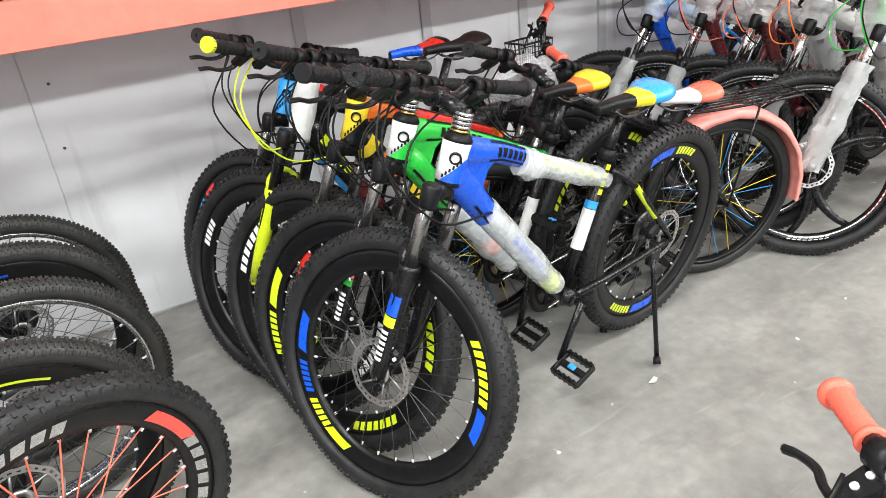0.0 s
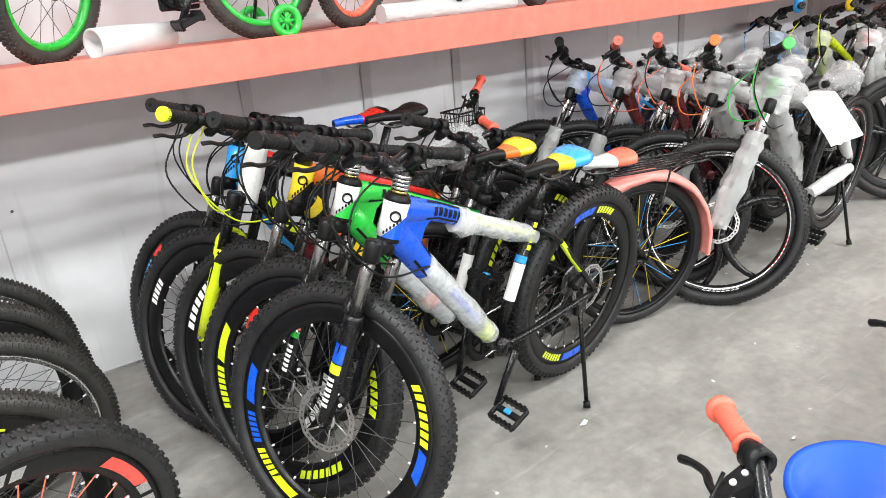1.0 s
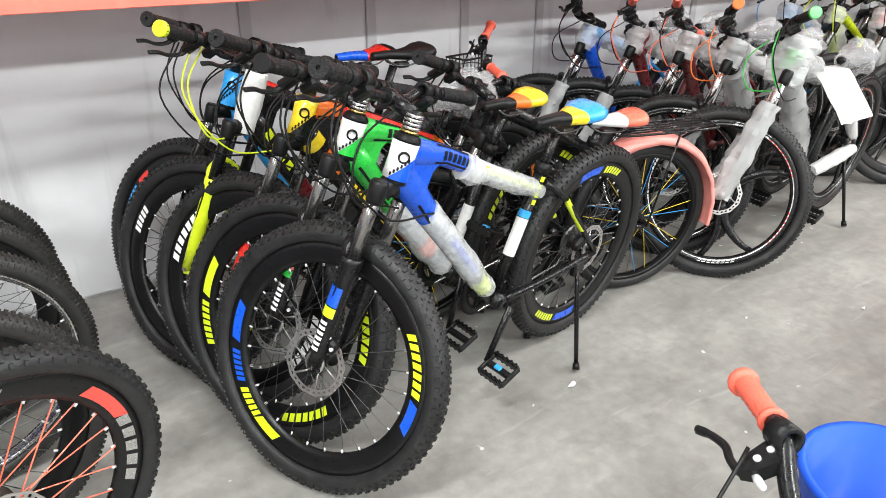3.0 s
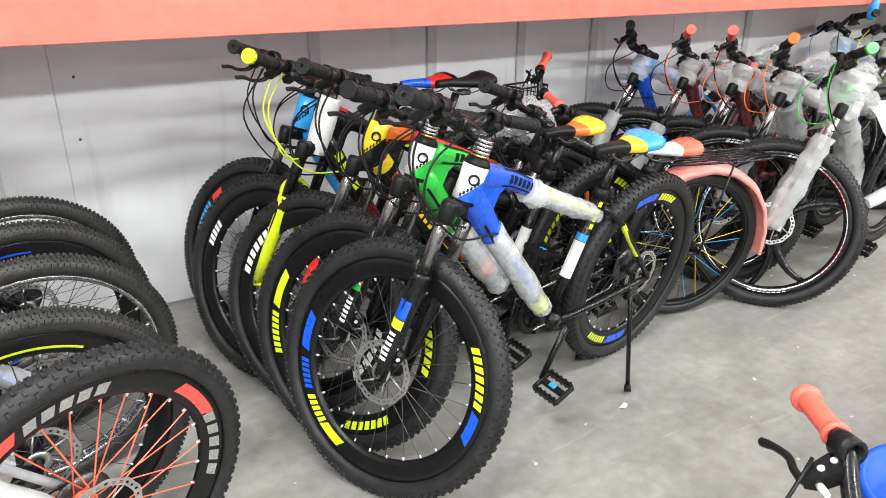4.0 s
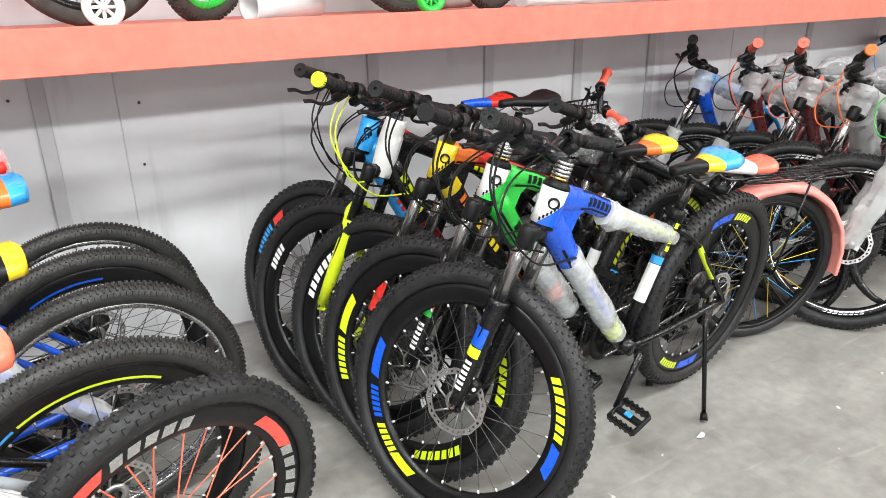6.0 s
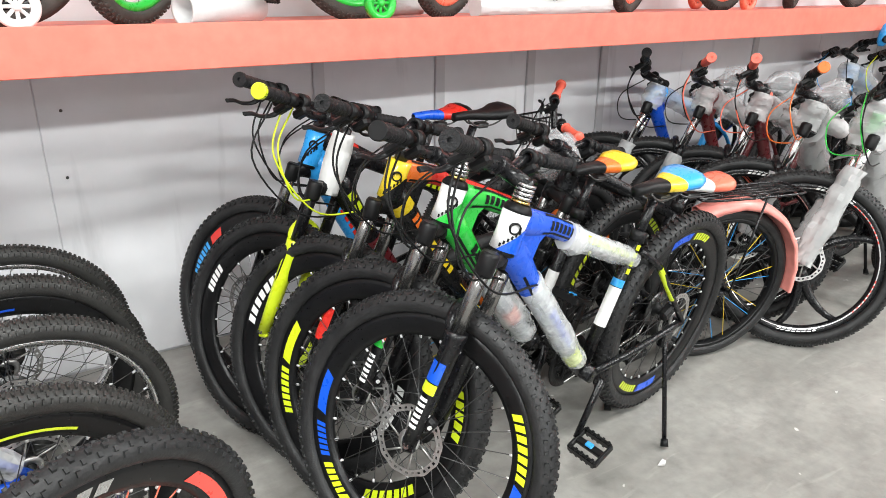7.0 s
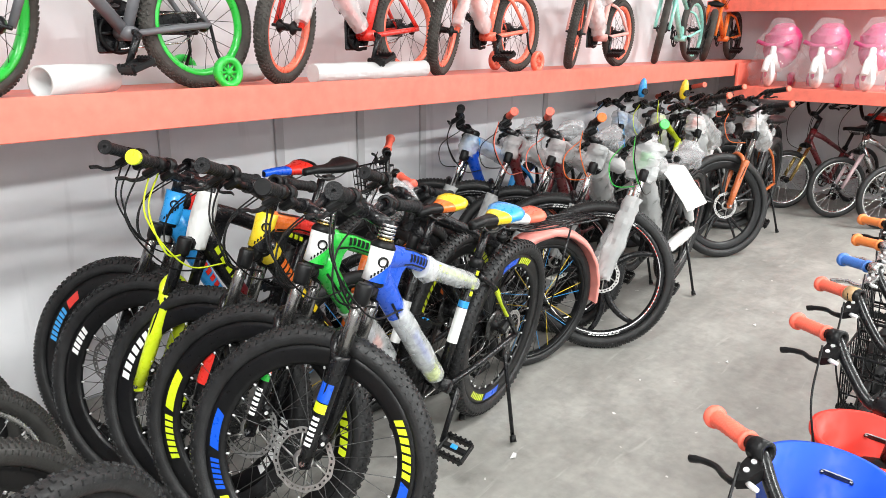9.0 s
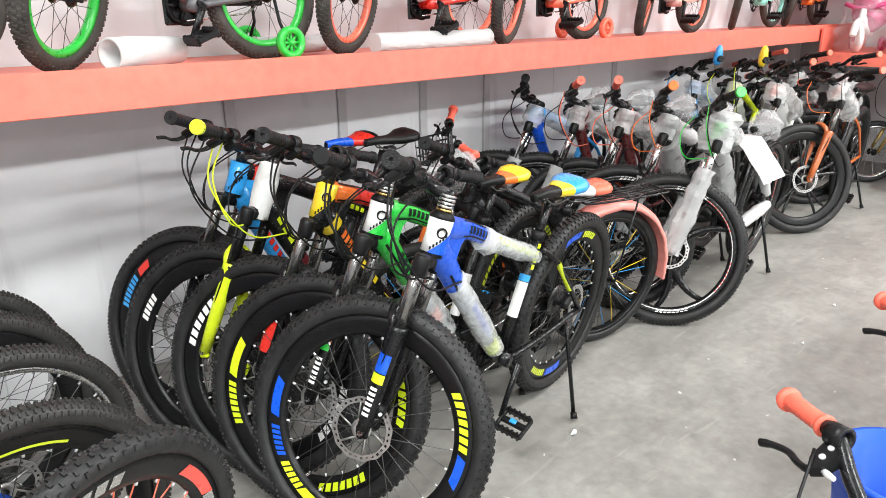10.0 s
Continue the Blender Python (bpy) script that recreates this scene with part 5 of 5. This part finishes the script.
# ---- left row, seen from behind ----
G0 = "bicycles with their rear wheels to the aisle"
ROW0 = (
    ("black bicycle with red spokes, red rim decals and foam-wrapped frame", 0.49, 1.22, dict(spoke=CORAL, rsp=0.0018, hub=CORAL, frame=WHITE, stm=RED, csm=CORAL, ssm=PALE, sscale=0.9, bb=0.48, seat_tube=0.47, sset=0.03, rspin=14, rdecals=((55, 80, 0, SIGNAL), (84, 118, 5, STEEL), (20, 52, 0, SIGNAL), (150, 175, 0, SIGNAL), (176, 215, 5, STEEL), (300, 330, 0, SIGNAL)),
        sdec=((0.9, 1.1, CORAL),), saddle=0.835, wraps=((-0.2, 0.95, "cs", 0.018, FILM), (-0.1, 0.97, "ss", 0.0165, FILM), (0.3, 1.0, "tt", 0.03, FILM)))),
    ("black bicycle with a thin green rim line", 0.42, 1.45, dict(knobs=150, rdecals=((60, 120, -1, NEON), (30, 58, -1, SKY)), frame=BLACK, saddle=0.78, bb=0.66, wraps=((0.0, 0.9, "ss", 0.03, FILM), (0.1, 0.9, "cs", 0.03, CARD)))),
    ("blue bicycle with black and yellow saddle", 0.455, 1.73, dict(knobs=150, rim=STEEL, depth=0.014, frame=BLUE, saddle=0.75, bb=0.45, sdec=((0.0, 0.4, SKY), (0.84, 1.1, YELLOW)), wraps=((0.0, 0.9, "ss", 0.03, FILM),))),
    ("dark blue bicycle with blue and orange saddle", 0.447, 1.98, dict(knobs=150, frame=BLUE, rdecals=((60, 100, -1, BLUE),), saddle=0.83, bb=0.46, sscale=1.05, sdec=((0.78, 0.86, ORANGE), (0.86, 1.1, SKY)))),
    ("black bicycle with a film-wrapped red saddle beside the wall", 0.447, 2.2, dict(knobs=150, rim=STEEL, depth=0.014, frame=BLACK, saddle=0.85, bb=0.5, sbag=True, sdec=((0.7, 1.1, RED),))),
)
for lab, x, y, o in ROW0:
    hd = 201 if y < 1.3 else 190
    bicycle(lab, x + 0.975 * math.cos(radians(hd)), y + 0.975 * math.sin(radians(hd)), hd, 7, {"rspin": 0, "stand": True, "bb": 0.5, "tw": 0.025, "rubber": RUBBER if y < 1.3 else WORNRUBBER, **o}, group=G0)

# ---- child's bicycles on the long shelf ----
G5 = "child's bicycles on the long shelf"
for lab, x, y, wb, o in (
    ("black child's bicycle with white stabilisers", 0.0, 2.3, 0.62, dict(rim=BLACK, frame=BLACK, trainers=WHITE, spoke=BLACK, hub=BLACK, knobs=0)),
    ("black and grey child's bicycle with green rims and green stabilisers", 0.93, 2.27, 0.64, dict(rim=GREEN, frame=mat("grey_frame", (0.12, 0.12, 0.13), 0.35), headm=BLACK, trainers=GREEN, chainguard=BLACK, spoke=BLACK, hub=BLACK, steer=40)),
    ("coral-red child's bicycle with wrapped frame and knobbly tyres", 1.9, 2.28, 0.68, dict(rim=CORAL, frame=RED, spoke=BLACK, chainguard=BLACK, wraps=((0.1, 0.9, "dt", 0.04, FILM), (0.1, 0.9, "leg", 0.03, FILM)))),
    ("coral-red child's bicycle with red stabilisers", 2.77, 2.27, 0.61, dict(rim=CORAL, frame=CORAL, trainers=CORAL, spoke=BLACK, chainguard=BLACK, wraps=((0.1, 0.9, "dt", 0.04, FILM), (0.1, 0.9, "leg", 0.03, FILM)))),
    ("pale coral child's bicycle in plastic film", 3.95, 2.3, 0.6, dict(rim=CORAL, frame=mat('pale_coral_frame', (0.75, 0.4, 0.36), 0.35), spoke=BLACK, chainguard=BLACK, wraps=((0.1, 0.9, "dt", 0.05, FILM), (0.1, 0.9, "tt", 0.05, FILM)))),
    ("mint green child's bicycle with silver spokes", 5.2, 2.35, 0.66, dict(rim=MINT, frame=MINT, spoke=STEEL, knobs=0, R=0.24, rsp=0.0016)),
    ("orange child's bicycle with black cast wheels", 6.1, 2.36, 0.66, dict(rim=BLACK, frame=ORANGE, mag=5, knobs=0)),
):
    bicycle(lab, x, y, 183, 0, dict(name="childs_bicycle", kid=True, WB=wb, g=0.62, tw=0.024, depth=0.02, rise=0.12, barw=0.24, saddle=0.5, sscale=0.85, disc=False, stand=False, nsp=20, nip=False,
                                **{"steer": 24, "R": 0.205, "rubber": GREYRUBBER, "knobs": 72, **o}), z=SHELF_Z, group=G5)

# ---- child's bicycles on the aisle's other side ----
G6 = "child's bicycles across the aisle"
for lab, x, y, gm, o in (
    ("black child's bicycle with coral grips", 1.145, 0.2, REDGRIP, dict()),
    ("black child's bicycle with coral grips and a blue bucket", 1.72, 0.22, REDGRIP, dict(bucket=BLUEPLASTIC, bx=0.28, by=-0.07, bz=-0.04)),
    ("black child's bicycle with taped coral grips and a red bucket", 2.05, 0.25, REDGRIP, dict(tape=CARD, bucket=REDPLASTIC, bx=0.3, by=-0.015, bz=-0.09)),
    ("child's bicycle with blue grips and a wire basket", 2.34, 0.26, BLUEGRIP, dict(basket=True, leverm=STEEL)),
    ("child's bicycle with orange grips and a wire basket", 2.62, 0.28, ORGRIP, dict(basket=True, leverm=STEEL)),
    ("child's bicycle with orange grips", 2.95, 0.33, ORGRIP, dict(basket=True)),
):
    bicycle(lab, x, y, 180, 2, dict(name="childs_bicycle", kid=True, R=0.205, WB=0.6, g=0.62, tw=0.022, depth=0.016, steer=-25, rise=0.112, ht=0.06, stemh=-0.005, barw=0.25, saddle=0.47, sscale=0.85, disc=False, stand=False, knobs=0, nsp=20,
                                     rim=STEEL, gripm=gm, trainers=PLAST, **{"bz": -0.06, **o}), group=G6)

# ---- foam and tricycles on the shelves ----
thing("foam_tube", lathe([(0.037, -0.13), (0.045, -0.13), (0.046, -0.04), (0.042, 0.05), (0.04, 0.13), (0.034, 0.13)], 30), FOAM, "hollow white foam packing tube lying on the shelf", "foam tube", m=Matrix.Translation((1.12, 2.21, SHELF_Z + 0.047)) @ pose(0, 0, 0, 0, 0, -66))
for x, y, ln, r in ((1.73, 2.42, 0.3, 0.032), (2.24, 2.18, 0.6, 0.036)):
    roll = bag([(-ln / 2, 0, r * 1.04), (-ln / 6, 0.004, r), (ln / 6, -0.004, r), (ln / 2, 0, r * 1.05)], [r, r * 1.03, r * 0.98, r * 0.95], x * 3, 16, 0.1)
    thing("foam_roll", roll, FOAM, "rolled white foam packing sheet lying on the shelf", "foam roll", m=Matrix.Translation((x, y, SHELF_Z + 0.004)))
for i, y in enumerate((1.88, 1.54, 1.2)):
    tr = tagged(new("tricycle"), "white and pink toddler tricycle in a clear plastic bag", "tricycle", "tricycles on the end shelf")
    tr.matrix_basis = Matrix.Translation((6.3, y, 0.958)) @ pose(0, 0, 0, 0, 0, 180)
    fw_ = part("front_wheel", lathe([(0.012, -0.02), (0.03, -0.024), (0.07, -0.022), (0.092, -0.016), (0.098, -0.008), (0.098, 0.008), (0.092, 0.016), (0.07, 0.022), (0.03, 0.024), (0.012, 0.02)], 28), WHITE, tr, m=Matrix.Translation((0.11, 0, 0.098)) @ pose(0, 0, 0, 0, 0, 35))
    part("wheel_cap", lathe([(0.0005, 0.03), (0.026, 0.029), (0.03, 0.022), (0.03, -0.022), (0.026, -0.029), (0.0005, -0.03)], 18, False), PINK, fw_)
    part("fork", tube([(0.1, 0, 0.17), (0.06, 0, 0.3)], [0.024, 0.022], 12), WHITE, tr)
    part("mudguard", tube(bez([(0.225, 0, 0.12), (0.18, 0, 0.2), (0.11, 0, 0.222), (0.03, 0, 0.16)], 4), 0.018, 10, True, 1.4), WHITE, tr)
    part("handlebar", tube([(0.07, -0.13, 0.34), (0.06, -0.06, 0.31), (0.06, 0.06, 0.31), (0.07, 0.13, 0.34)], 0.016, 10), PINK, tr)
    part("seat", bag([(-0.02, 0, 0.2), (-0.1, 0, 0.25), (-0.14, 0, 0.38), (-0.12, 0, 0.46)], [0.07, 0.13, 0.14, 0.07], 4 + i, 16, 0.03), PINK, tr)
    part("body", tube(bez([(0.07, 0, 0.24), (-0.02, 0, 0.16), (-0.15, 0, 0.13)], 5), 0.03, 10), WHITE, tr)
    for sy in (0.1, -0.1):
        part("rear_wheel", lathe([(0.01, -0.016), (0.05, -0.016), (0.055, 0), (0.05, 0.016), (0.01, 0.016)], 22), PINK, tr, m=Matrix.Translation((-0.14, sy, 0.056)))
    part("plastic_bag", bag([(0.1, 0, 0.005), (0.02, 0, 0.15), (-0.04, 0, 0.3), (-0.08, 0, 0.5)], [0.13, 0.17, 0.15, 0.08], 9 + i, 18, 0.3), CLEARBAG, tr)

# ---- litter ----
for i, (x, y, r) in enumerate(((1.925, 1.215, 0.016), (2.3, 0.78, 0.008), (3.1, 0.95, 0.01), (3.6, 1.0, 0.012), (2.7, 1.15, 0.007))):
    v = [(r * (1 + 0.4 * math.sin(k * 2.3 + i)) * math.cos(k * 1.047), r * (0.7 + 0.3 * math.cos(k * 1.7)) * math.sin(k * 1.047), 0.003 + 0.003 * math.sin(k * 2 + i)) for k in range(6)]
    v += [(p[0], p[1], p[2] - 0.0015) for p in v]
    f = [(0, 1, 2, 3, 4, 5), (11, 10, 9, 8, 7, 6)] + [(k, k + 6, (k + 1) % 6 + 6, (k + 1) % 6) for k in range(6)]
    thing("paper_scrap", (v, f, False), PAPER, "small crumpled white paper scrap on the floor", "litter", "scraps on the floor", m=Matrix.Translation((x, y, 0.001)))
